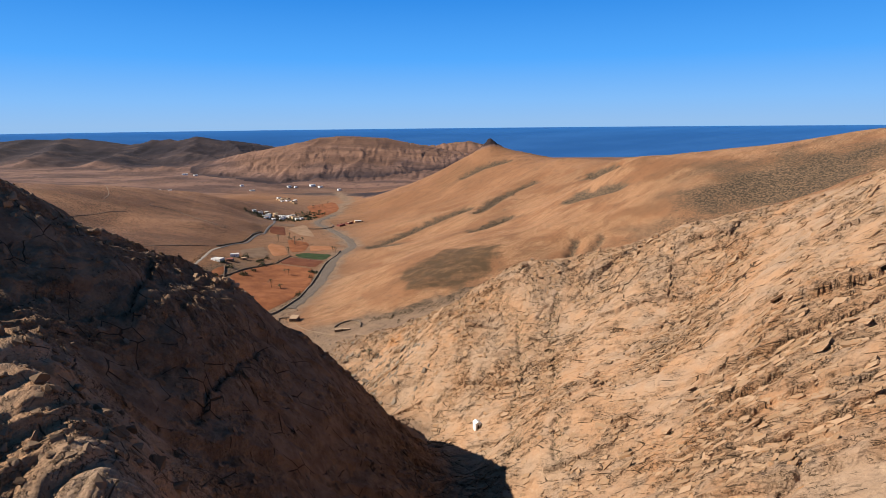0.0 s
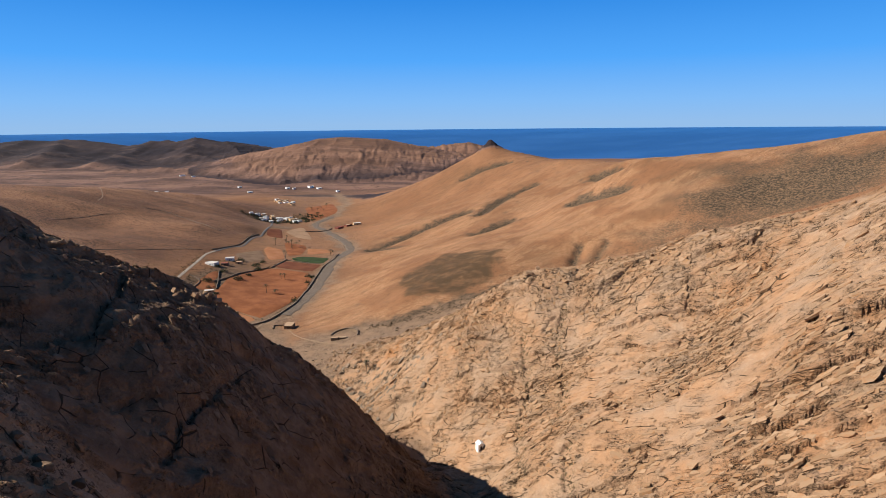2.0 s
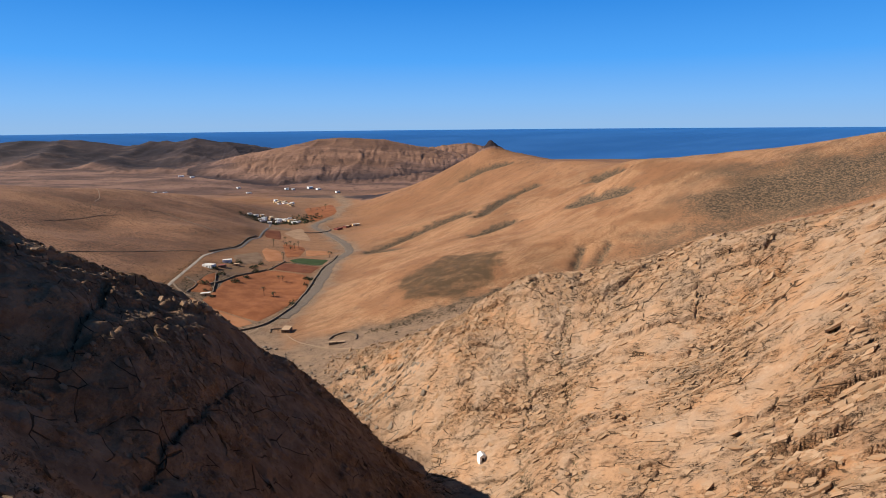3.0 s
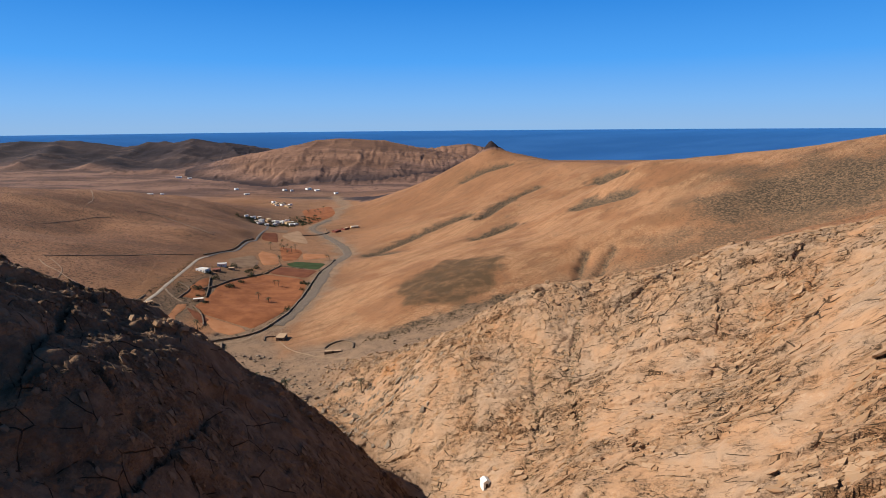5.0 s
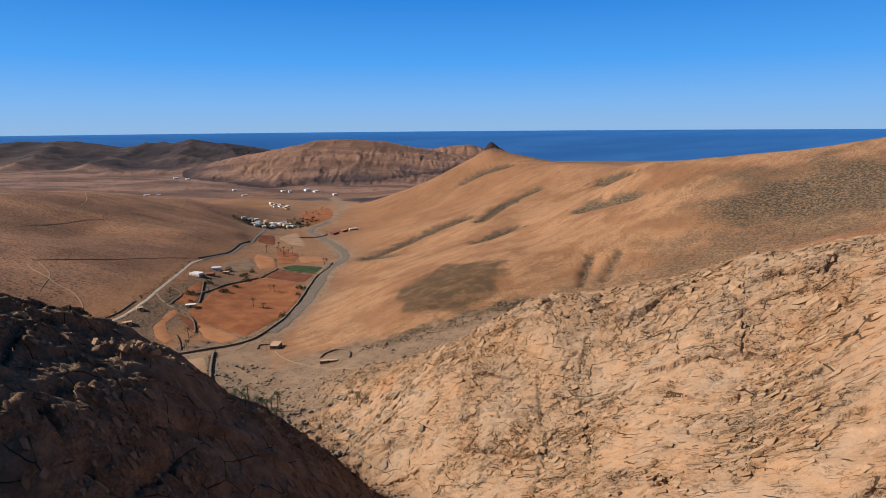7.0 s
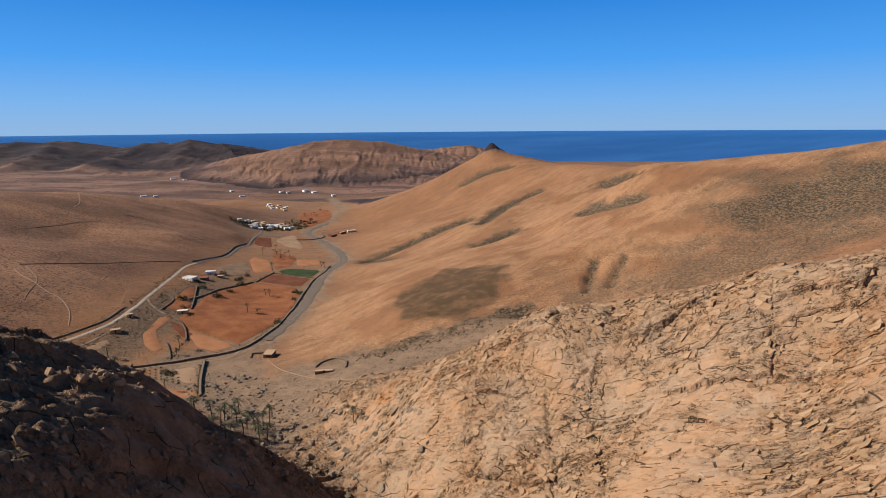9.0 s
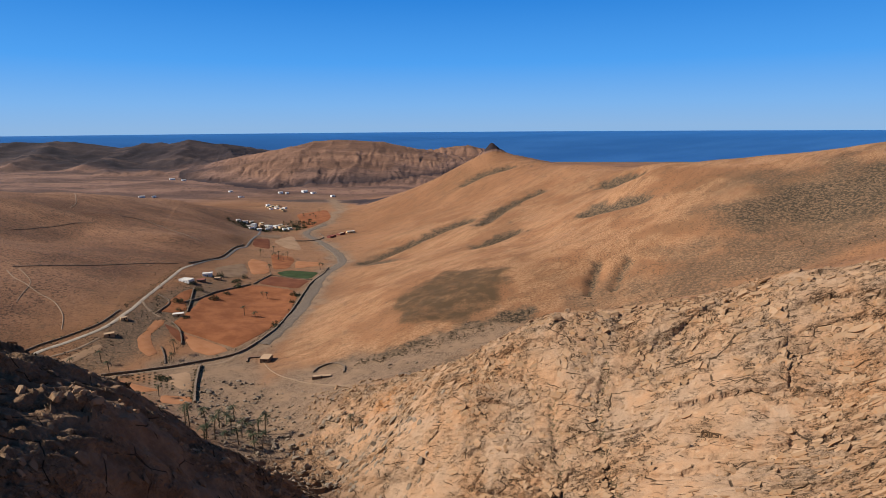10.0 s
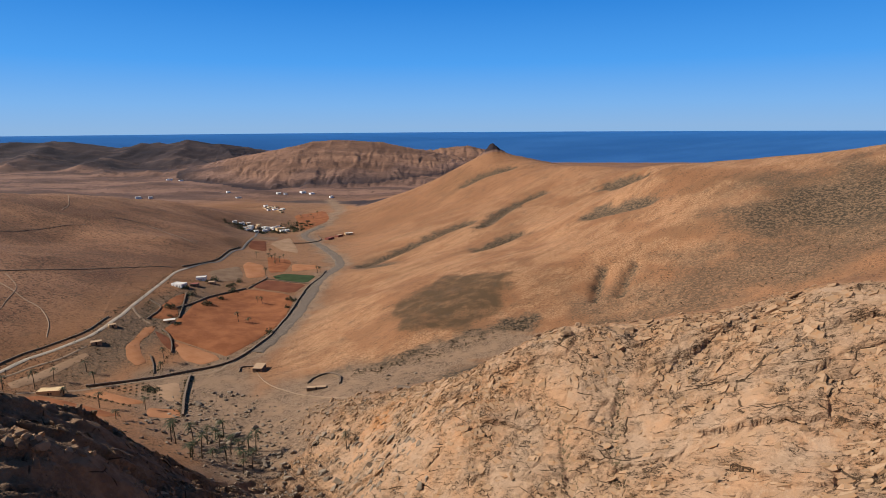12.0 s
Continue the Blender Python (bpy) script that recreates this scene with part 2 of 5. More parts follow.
def line_gap(x, y, pts):
    """Distance from points to a polyline in the plan."""
    best = np.full(np.shape(x), 1e9)
    for (ax, ay, *_), (bx, by, *_) in zip(pts, pts[1:]):
        ex, ey = bx - ax, by - ay
        k = np.clip(((x - ax) * ex + (y - ay) * ey) / (ex * ex + ey * ey), 0, 1)
        best = np.minimum(best, np.hypot(x - ax - k * ex, y - ay - k * ey))
    return best


GULLIES = [[(60, 883), (87, 950), (117, 985), (150, 1000)], [(-21, 912), (3, 930), (36, 940)], [(-100, 837), (-76, 862), (-40, 895)], [(50, 1252), (89, 1262), (133, 1254)], [(47, 760), (64, 770), (86, 785)],
           [(114, 523), (124, 553), (132, 566)], [(133, 523), (146, 549), (157, 562)], [(164, 732), (185, 702), (203, 688)], [(230, 901), (255, 862), (240, 780)]]


def rock_mask(x, y):
    edge = np.interp(x, ROCK_X, ROCK_Y)
    return step(-7, 7, edge - y + 7 * fbm(x / 18, y / 18, 3, 90))


def blocks(x, y, along, length, width, seed):
    c, s = math.cos(along), math.sin(along)
    wx, wy = gnoise(x / length, y / length, seed + 8) * 0.35, gnoise(x / length, y / length, seed + 9) * 0.35
    f1, f2, ox, oy, a, b = cells((c * x + s * y) / length + wx, (c * y - s * x) / width + wy, seed)
    return f2 - f1, ox, oy, a, b


STRIKE = -0.78       # heading of the beds of the granite, from +x

# great joints of the granite, in the plan: the slab beyond each stands proud of the one before it
LEDGES = [[(67, 233), (82, 210), (91, 195), (96, 179)], [(43, 210), (55, 210), (64, 187), (73, 184), (80, 171)], [(53, 153), (62, 160), (73, 160), (78, 162)], [(87, 151), (92, 137)], [(82, 131), (89, 126)], [(66, 137), (72, 127), (75, 125)],
          [(131, 235), (145, 229), (149, 214)], [(123, 223), (131, 218), (133, 210)], [(121, 192), (125, 179)], [(103, 175), (106, 169)], [(-11, 298), (4, 282), (29, 267), (44, 262)], [(23, 293), (33, 290)], [(45, 274), (56, 279), (73, 264), (73, 258)], [(-36, 299), (-21, 296)], [(-13, 328), (18, 291)], [(60, 204), (45, 211), (32, 223)]]
CLEFTS = [[(37, 278), (37, 254), (29, 232), (26, 194)], [(57, 279), (51, 268), (48, 235), (41, 215)], [(39, 189), (37, 174)]]
LEFT_JOINTS = [[(-89, 174), (-85, 164), (-81, 147), (-82, 143)], [(-87, 135), (-82, 144), (-75, 149), (-73, 171)], [(-72, 153), (-66, 151), (-61, 151), (-52, 152), (-45, 154)], [(-58, 170), (-58, 151), (-60, 139), (-60, 129)]]
SMOOTH = [(78, 242), (4, 294), (-20, 307), (8, 255), (48, 173), (65, 174), (107, 190), (132, 201), (100, 174), (-24, 280), (20, 215), (55, 225), (20, 272), (-5, 275), (16, 238), (30, 182), (60, 258)]
BROKEN = [(92, 271), (103, 245), (116, 232), (44, 267), (28, 260), (81, 143), (94, 146), (67, 132), (76, 117), (-56, 392), (10, 312), (70, 285), (36, 196), (84, 196)]
RUST = [(84, 146), (98, 158), (76, 138), (10, 305), (-30, 350), (112, 222), (62, 140)]


def spots(x, y, pts, size):
    best = np.zeros_like(x)
    for px, py in pts:
        best = np.maximum(best, np.exp(-((x - px) ** 2 + (y - py) ** 2) / size ** 2))
    return best


def nearest(x, y, pts):
    """Distance to a line in the plan, and on which side across the beds a place lies."""
    best, across = np.full(np.shape(x), 1e9), np.zeros(np.shape(x))
    for (ax, ay), (bx, by) in zip(pts, pts[1:]):
        ex, ey = bx - ax, by - ay
        k = np.clip(((x - ax) * ex + (y - ay) * ey) / (ex * ex + ey * ey), 0, 1)
        ox, oy = x - ax - k * ex, y - ay - k * ey
        d = np.hypot(ox, oy)
        across = np.where(d < best, 0.70 * ox + 0.71 * oy, across)
        best = np.minimum(best, d)
    return best, across


def roughness_of(u, v):
    return np.clip(0.52 + 0.50 * fbm(u / 26, v / 26, 3, 21) + 0.45 * fbm(u / 7, v / 7, 3, 22) - 0.45 * spots(u, v, SMOOTH, 11) + 0.40 * spots(u, v, BROKEN, 13), 0, 1)


def rock_relief(x, y):
    """Slabs, ledges and joints of the bare rock: height, how far a place lies in a joint, and how far its lip leans out."""
    floor = np.interp(y, [0, 165, 215, 250, 288, 322, 390], [14, 8, 3, -10, -30, -52, -110])
    right = step(-15, 15, x - floor)
    out, joints, lean = np.zeros_like(x), np.zeros_like(x), np.zeros_like(x)
    for side, turn, ledge, sway in ((right > 0.5, STRIKE, 1.15, 1.2), (right <= 0.5, 0.85, 1.35, 3.4)):
        if not side.any():
            continue
        u, v = x[side], y[side]
        rough = roughness_of(u, v)
        warp = 0.5 * gnoise(u / 3.1, v / 3.1, 23)
        z, joint, lip = np.zeros_like(u), np.zeros_like(u), np.zeros_like(u)
        for angle, length, width, seed, rise, tilt, edge, base in ((0.0, 25, 9.5, 31, 1.3, 2.0, 0.06, 0.55), (0.10, 10.0, 3.4, 41, 0.75, 1.15, 0.15, 0.28), (-0.12, 4.2, 1.7, 51, 0.40, 0.62, 0.28, 0.06)):
            g, ox, oy, a, b = blocks(u + warp, v + warp, turn + angle, length, width, seed)
            amount = base + (1 - base) * rough
            h = ((a - 0.5) * rise - (0.25 + b) * tilt * oy) * (0.3 + 0.7 * step(0.0, edge, g)) - 0.30 * tilt * np.exp(-g / edge) * (b > 0.45)
            z = z + amount * h
            lip = lip + amount * np.clip(h, 0, 2) * step(0.1, -0.2, oy)
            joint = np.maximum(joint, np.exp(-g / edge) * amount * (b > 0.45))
        if turn < 0:
            for pts in LEDGES:
                d, across = nearest(u, v, pts)
                d = d + 0.7 * gnoise(u / 2.3, v / 2.3, 25)
                up = step(-0.45, 0.45, across) * np.exp(-np.abs(d) / 4.0) * step(-0.5, 0.2, gnoise(u / 7, v / 7, 29))
                z = z + up - 0.7 * np.exp(-(d / 0.55) ** 2)
                lip = lip + up * 0.3
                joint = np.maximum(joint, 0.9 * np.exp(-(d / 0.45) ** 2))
            for pts in CLEFTS:
                d, across = nearest(u, v, pts)
                z = z - 1.0 * np.exp(-((d + 1.2 * gnoise(u / 4, v / 4, 27)) / 1.3) ** 2)
        else:
            for pts in LEFT_JOINTS:
                d, across = nearest(u, v, pts)
                cut = np.exp(-((d + 0.8 * gnoise(u / 3, v / 3, 27)) / 0.9) ** 2)
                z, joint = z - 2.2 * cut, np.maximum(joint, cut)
        out[side] = ledge * z + fbm(u / 24, v / 24, 4, 61) * sway + (0.06 + 0.3 * rough) * fbm(u / 2.4, v / 2.4, 3, 71)
        joints[side], lean[side] = joint, np.clip(lip * ledge * 0.95, 0, 1.5) * (turn < 0)
    return out * (0.3 + 0.7 * np.abs(right - 0.5) * 2), joints, lean


def gully_cut(x, y):
    cut = np.zeros_like(x)
    for pts in GULLIES:
        cut = np.maximum(cut, np.exp(-(line_gap(x, y, pts) / (5 if pts[0][1] < 600 else 14)) ** 2) * (0.45 if pts[0][1] < 600 else 1))
    return cut


def land_piece(x, y, detail):
    z = relief(x, y)
    near = (y > 90) & (y < 400)
    if near.any():
        z[near] += trim(x[near], y[near])
    back = y > 1500
    if back.any():
        z[back] = np.maximum(z[back], far_hills(x[back], y[back]))
    rock = rock_mask(x, y)
    slope = step(-150, 60, x - np.interp(y, [400, 600, 870, 1113, 1450], [-90, -110, -110, -200, -200])) * (1 - rock)
    c, s = math.cos(0.25), math.sin(0.25)
    folds = fbm((c * x + s * y) / 260, (c * y - s * x) / 62, 3, 111)
    z = z + slope * 1.4 * folds - gully_cut(x, y) * step(420, 520, y) * 6.5
    far = step(1200, 2000, y)
    z = z + far * step(2900, 2400, y) * 6 * fbm(x / 330, y / 330, 4, 121) + step(-290, -420, x) * step(350, 600, y) * 3.0 * fbm(x / 140, y / 90, 3, 131)
    z = z + (1 - rock) * 0.2 * step(900, 400, y) * fbm(x / 14, y / 14, 3, 141)
    knob = np.hypot((x - 112) / 1.4, y - 1398)
    z = z + 9 * step(26, 2, knob + 4 * fbm(x / 9, y / 9, 2, 151)) + 5 * step(9, 2, knob)
    joint, lean = np.zeros_like(x), np.zeros_like(x)
    if detail:
        near = rock > 0.001
        if near.any():
            dz, jn, ln = rock_relief(x[near], y[near])
            z[near] += rock[near] * dz
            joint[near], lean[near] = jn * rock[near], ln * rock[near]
    return z, joint, lean


def land(x, y, detail=True, joints=False):
    x, y = np.asarray(x, float), np.asarray(y, float)
    got = [land_piece(x[i:i + 20000], y[i:i + 20000], detail) for i in range(0, len(x), 20000)]
    z = np.concatenate([g[0] for g in got])
    return (z, np.concatenate([g[1] for g in got]), np.concatenate([g[2] for g in got])) if joints else z


# ---- materials ----
ALONG, ACROSS, UPRIGHT = Vector((0.622, -0.663, 0.416)), Vector((0.525, 0.743, 0.400)), Vector((-0.65, 0.05, 0.76))      # of the beds of the granite


class Nodes:
    """Short hand for one material's nodes."""

    def __init__(self, name):
        self.m = bpy.data.materials.new(name)
        self.m.use_nodes = True
        self.t = self.m.node_tree
        self.bsdf = self.t.nodes["Principled BSDF"]
        self.co = self.t.nodes.new("ShaderNodeTexCoord").outputs["Object"]

    def put(self, socket, value):
        if isinstance(value, bpy.types.NodeSocket):
            self.t.links.new(value, socket)
        elif isinstance(value, tuple) and len(value) == 3 and socket.type == "RGBA":
            socket.default_value = (*value, 1)
        else:
            socket.default_value = value

    def map(self, scale=(1, 1, 1), turn=0.0, co=None):
        n = self.t.nodes.new("ShaderNodeMapping")
        self.put(n.inputs["Vector"], co or self.co)
        n.inputs["Rotation"].default_value = (0, 0, turn)
        n.inputs["Scale"].default_value = scale
        return n.outputs["Vector"]

    def lie(self, long, turn, wave=1.5):
        """The plan drawn out along one heading, slightly wavy."""
        w = self.t.nodes.new("ShaderNodeTexNoise")
        w.inputs["Scale"].default_value, w.inputs["Detail"].default_value = 0.09, 2
        self.put(w.inputs["Vector"], self.co)
        add = self.t.nodes.new("ShaderNodeVectorMath")
        add.operation = "MULTIPLY_ADD"
        self.put(add.inputs[0], w.outputs["Color"])
        add.inputs[1].default_value = (wave, wave, 0)
        self.put(add.inputs[2], self.co)
        n = self.t.nodes.new("ShaderNodeMapping")
        n.vector_type = "TEXTURE"
        self.put(n.inputs["Vector"], add.outputs["Vector"])
        n.inputs["Rotation"].default_value = (0, 0, turn)
        n.inputs["Scale"].default_value = (long, 1, 1.3)
        return n.outputs["Vector"]

    def noise(self, size, detail=4, rough=0.55, co=None, warp=0.0):
        n = self.t.nodes.new("ShaderNodeTexNoise")
        self.put(n.inputs["Vector"], co or self.co)
        n.inputs["Scale"].default_value, n.inputs["Detail"].default_value = 1 / size, detail
        n.inputs["Roughness"].default_value, n.inputs["Distortion"].default_value = rough, warp
        return n.outputs["Fac"]

    def cracks(self, size, co=None, feature="DISTANCE_TO_EDGE", out="Distance"):
        n = self.t.nodes.new("ShaderNodeTexVoronoi")
        n.feature = feature
        self.put(n.inputs["Vector"], co or self.co)
        n.inputs["Scale"].default_value = 1 / size
        return n.outputs[out]

    def beds(self, long, wide, thick, warp=1.0, skew=0.0):
        """Places along, across and through the beds of the granite, in units of long, wide and thick, slightly wavy."""
        w = self.t.nodes.new("ShaderNodeTexNoise")
        w.inputs["Scale"].default_value, w.inputs["Detail"].default_value = 0.12, 3
        self.put(w.inputs["Vector"], self.co)
        add = self.t.nodes.new("ShaderNodeVectorMath")
        add.operation = "MULTIPLY_ADD"
        self.put(add.inputs[0], w.outputs["Color"])
        add.inputs[1].default_value = (warp, warp, warp)
        self.put(add.inputs[2], self.co)
        out = self.t.nodes.new("ShaderNodeCombineXYZ")
        for k, (way, size) in enumerate(((ALONG + ACROSS * skew, long), (ACROSS - ALONG * skew, wide), (UPRIGHT, thick))):
            dot = self.t.nodes.new("ShaderNodeVectorMath")
            dot.operation = "DOT_PRODUCT"
            self.put(dot.inputs[0], add.outputs["Vector"])
            dot.inputs[1].default_value = way / size
            self.put(out.inputs[k], dot.outputs["Value"])
        return out.outputs["Vector"]

    def joints(self, long, wide, skew, warp=1.0):
        """Distance to the edges of long flat cells that lie along the beds."""
        return self.cracks(1, self.beds(long, wide, wide * 1.5, warp, skew))

    def ramp(self, value, low, high, to0=0.0, to1=1.0):
        n = self.t.nodes.new("ShaderNodeMapRange")
        n.interpolation_type = "SMOOTHSTEP"
        for key, v in (("Value", value), ("From Min", low), ("From Max", high), ("To Min", to0), ("To Max", to1)):
            self.put(n.inputs[key], v)
        return n.outputs["Result"]

    def math(self, op, a, b=0.0):
        n = self.t.nodes.new("ShaderNodeMath")
        n.operation = op
        self.put(n.inputs[0], a), self.put(n.inputs[1], b)
        return n.outputs[0]

    def mix(self, fac, a, b, mode="MIX"):
        n = self.t.nodes.new("ShaderNodeMix")
        n.data_type, n.blend_type = "RGBA", mode
        self.put(n.inputs["Factor"], fac), self.put(n.inputs["A"], a), self.put(n.inputs["B"], b)
        return n.outputs["Result"]

    def zone(self, name):
        n = self.t.nodes.new("ShaderNodeAttribute")
        n.attribute_name = name
        s = self.t.nodes.new("ShaderNodeSeparateColor")
        self.t.links.new(n.outputs["Color"], s.inputs["Color"])
        return s.outputs

    def each(self):
        return self.t.nodes.new("ShaderNodeObjectInfo").outputs["Random"]

    def island(self):
        return self.t.nodes.new("ShaderNodeNewGeometry").outputs["Random Per Island"]

    def done(self, color, rough=0.9, bump=None, depth=0.1, strength=0.6, specular=0.2):
        self.put(self.bsdf.inputs["Base Color"], color)
        self.put(self.bsdf.inputs["Roughness"], rough)
        self.put(self.bsdf.inputs["Specular IOR Level"], specular)
        if bump is not None:
            n = self.t.nodes.new("ShaderNodeBump")
            n.inputs["Strength"].default_value, n.inputs["Distance"].default_value = strength, depth
            self.put(n.inputs["Height"], bump)
            self.t.links.new(n.outputs["Normal"], self.bsdf.inputs["Normal"])
        return self.m


def land_material():
    n = Nodes("land")
    za, zb, zn = n.zone("zones"), n.zone("zones_far"), n.zone("zones_near")
    rock, scrub, gravel = za[0], za[1], za[2]
    dark, patch, pale = zb[0], zb[1], zb[2]
    # brown: where the left ridge's shade is put into the rock colour
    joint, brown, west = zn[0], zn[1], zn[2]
    # earth of the slopes
    broad = n.noise(150, 5, 0.6)
    down = n.noise(8, 5, 0.62, n.lie(8.0, 0.61, 9.0))
    tuft = n.noise(1.5, 5, 0.78)
    stone = n.noise(1.15, 4, 0.75, n.map((1, 1, 1), 0.4))
    earth = n.mix(n.ramp(broad, 0.35, 0.65), (0.205, 0.092, 0.042), (0.280, 0.134, 0.065))
    earth = n.mix(n.ramp(n.noise(40, 5, 0.65, n.lie(3.0, 0.5, 12.0)), 0.48, 0.66, 0, 0.6), earth, (0.150, 0.078, 0.038))
    earth = n.mix(n.ramp(n.noise(0.8, 3, 0.7), 0.44, 0.62, 0, 0.45), earth, (0.315, 0.168, 0.088))
    earth = n.mix(n.math("MULTIPLY", n.ramp(tuft, 0.51, 0.57, 0, 0.9), n.ramp(down, 0.42, 0.56, 0.25, 1)), earth, (0.092, 0.052, 0.027))
    west_earth = n.mix(n.ramp(n.noise(90, 5, 0.62, n.lie(3.0, 0.1, 20.0)), 0.36, 0.64), (0.112, 0.050, 0.027), (0.255, 0.126, 0.068))
    west_earth = n.mix(n.ramp(n.noise(18, 5, 0.66, n.lie(3.0, -0.2, 8.0)), 0.50, 0.68, 0, 0.55), west_earth, (0.108, 0.055, 0.032))
    west_earth = n.mix(n.ramp(stone, 0.52, 0.58, 0, 0.65), west_earth, (0.285, 0.165, 0.098))
    west_earth = n.mix(n.ramp(n.noise(2.5, 4, 0.78), 0.52, 0.57, 0, 0.85), west_earth, (0.050, 0.029, 0.018))
    earth = n.mix(west, earth, west_earth)
    earth = n.mix(n.math("MULTIPLY", pale, n.math("MULTIPLY", n.ramp(stone, 0.48, 0.54), n.ramp(down, 0.60, 0.48, 0.4, 1))), earth, (0.405, 0.232, 0.124))
    earth = n.mix(n.math("MULTIPLY", patch, n.ramp(n.noise(11, 4), 0.3, 0.6, 0.55, 1.0)), earth, (0.082, 0.050, 0.026))
    bush = n.ramp(n.noise(2.3, 4, 0.78), 0.44, 0.54)
    earth = n.mix(n.math("MULTIPLY", scrub, 0.75), earth, (0.140, 0.098, 0.062))
    earth = n.mix(n.math("MULTIPLY", scrub, bush), earth, (0.045, 0.035, 0.023))
    ash = n.mix(n.ramp(n.noise(420, 6, 0.62), 0.42, 0.6), (0.020, 0.015, 0.018), (0.043, 0.030, 0.030))
    ash = n.mix(n.ramp(n.noise(90, 5, 0.65, n.lie(2.5, 0.0, 60.0)), 0.52, 0.68, 0, 0.6), ash, (0.100, 0.064, 0.052))
    ash = n.mix(n.ramp(n.noise(22, 4, 0.7), 0.55, 0.68, 0, 0.6), ash, (0.030, 0.021, 0.019))
    plain_earth = n.mix(n.ramp(n.noise(120, 6, 0.65, n.lie(3.0, 0.05, 60.0)), 0.38, 0.62), (0.080, 0.047, 0.038), (0.205, 0.116, 0.082))
    plain_earth = n.mix(n.ramp(n.noise(26, 5, 0.7), 0.54, 0.66, 0, 0.7), plain_earth, (0.052, 0.034, 0.027))
    earth = n.mix(n.ramp(dark, 0.05, 0.5), earth, plain_earth)
    earth = n.mix(n.ramp(dark, 0.5, 1.0), earth, ash)
    # stony ground of the valley
    pebble = n.noise(0.8, 5, 0.78)
    stones = n.mix(n.ramp(pebble, 0.38, 0.64), (0.088, 0.055, 0.034), (0.305, 0.203, 0.132))
    stones = n.mix(n.ramp(n.noise(13, 4), 0.42, 0.62, 0, 0.7), stones, (0.262, 0.166, 0.102))
    stones = n.mix(n.ramp(n.noise(4.5, 4, 0.7), 0.55, 0.68, 0, 0.7), stones, (0.070, 0.046, 0.030))
    earth = n.mix(gravel, earth, stones)
    # bare rock
    rough, rust, cleft = n.zone("zones_rock")[:3]
    bed = n.beds(4.0, 1, 1, 2.5)
    speckle = n.noise(0.9, 5, 0.75)
    bare = n.mix(n.ramp(n.noise(16, 4, 0.6), 0.36, 0.64), (0.385, 0.220, 0.121), (0.338, 0.226, 0.147))
    bare = n.mix(n.ramp(n.noise(5, 5, 0.62, bed), 0.46, 0.70, 0, 0.6), bare, (0.262, 0.168, 0.102))
    bare = n.mix(n.math("MULTIPLY", n.ramp(n.noise(7, 5, 0.65), 0.38, 0.62), n.math("ADD", n.math("MULTIPLY", rust, 0.7), n.ramp(n.noise(30, 3), 0.52, 0.68, 0, 0.5))), bare, (0.360, 0.165, 0.068))
    bare = n.mix(n.ramp(n.noise(2.6, 4, 0.6), 0.55, 0.70, 0, 0.55), bare, (0.435, 0.295, 0.188))
    # ridge face painted darker, as the shade that lies on it
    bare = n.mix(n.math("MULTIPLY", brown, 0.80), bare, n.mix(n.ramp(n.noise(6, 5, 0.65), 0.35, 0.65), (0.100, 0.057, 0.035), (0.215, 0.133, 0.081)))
    bare = n.mix(n.math("MULTIPLY", n.ramp(speckle, 0.51, 0.59, 0, 0.75), n.math("ADD", n.math("MULTIPLY", rough, 0.80), 0.06)), bare, (0.120, 0.072, 0.041))
    bare = n.mix(n.ramp(n.noise(0.30, 4, 0.7), 0.50, 0.66, 0, 0.35), bare, (0.190, 0.125, 0.078))
    wide = n.joints(26, 6.5, 0.04, 2.5)
    bedding = n.math("ABSOLUTE", n.math("SUBTRACT", n.noise(1, 3, 0.6, n.beds(9.0, 2.1, 2.1, 1.5)), 0.5))
    fine_bed = n.math("ABSOLUTE", n.math("SUBTRACT", n.noise(1, 3, 0.62, n.beds(3.2, 0.8, 0.8, 1.0, 0.08)), 0.5))
    gap = n.math("MULTIPLY", n.ramp(wide, 0.006, 0.020, 1, 0), n.ramp(n.noise(7, 3), 0.48, 0.56))
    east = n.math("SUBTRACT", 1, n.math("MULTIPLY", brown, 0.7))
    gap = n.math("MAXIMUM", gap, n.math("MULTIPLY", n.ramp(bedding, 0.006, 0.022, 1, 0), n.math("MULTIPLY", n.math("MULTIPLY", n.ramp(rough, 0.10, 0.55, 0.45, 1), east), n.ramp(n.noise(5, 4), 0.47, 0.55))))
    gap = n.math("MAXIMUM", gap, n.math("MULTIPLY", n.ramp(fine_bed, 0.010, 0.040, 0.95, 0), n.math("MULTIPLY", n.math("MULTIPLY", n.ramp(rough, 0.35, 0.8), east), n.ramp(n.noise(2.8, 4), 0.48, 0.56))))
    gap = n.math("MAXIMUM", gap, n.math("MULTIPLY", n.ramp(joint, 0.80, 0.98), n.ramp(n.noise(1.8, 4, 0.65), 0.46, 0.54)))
    # shade inside joints and bedding cracks, with their dark soil, put into the colour
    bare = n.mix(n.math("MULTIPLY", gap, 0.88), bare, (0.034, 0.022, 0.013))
    plants = n.math("MAXIMUM", n.math("MULTIPLY", cleft, n.ramp(n.noise(1.3, 5, 0.75), 0.50, 0.58)), n.math("MULTIPLY", n.ramp(n.noise(1.1, 4, 0.75), 0.62, 0.66), n.ramp(rough, 0.2, 0.6)))
    bare = n.mix(n.math("MULTIPLY", plants, 0.85), bare, (0.075, 0.056, 0.028))
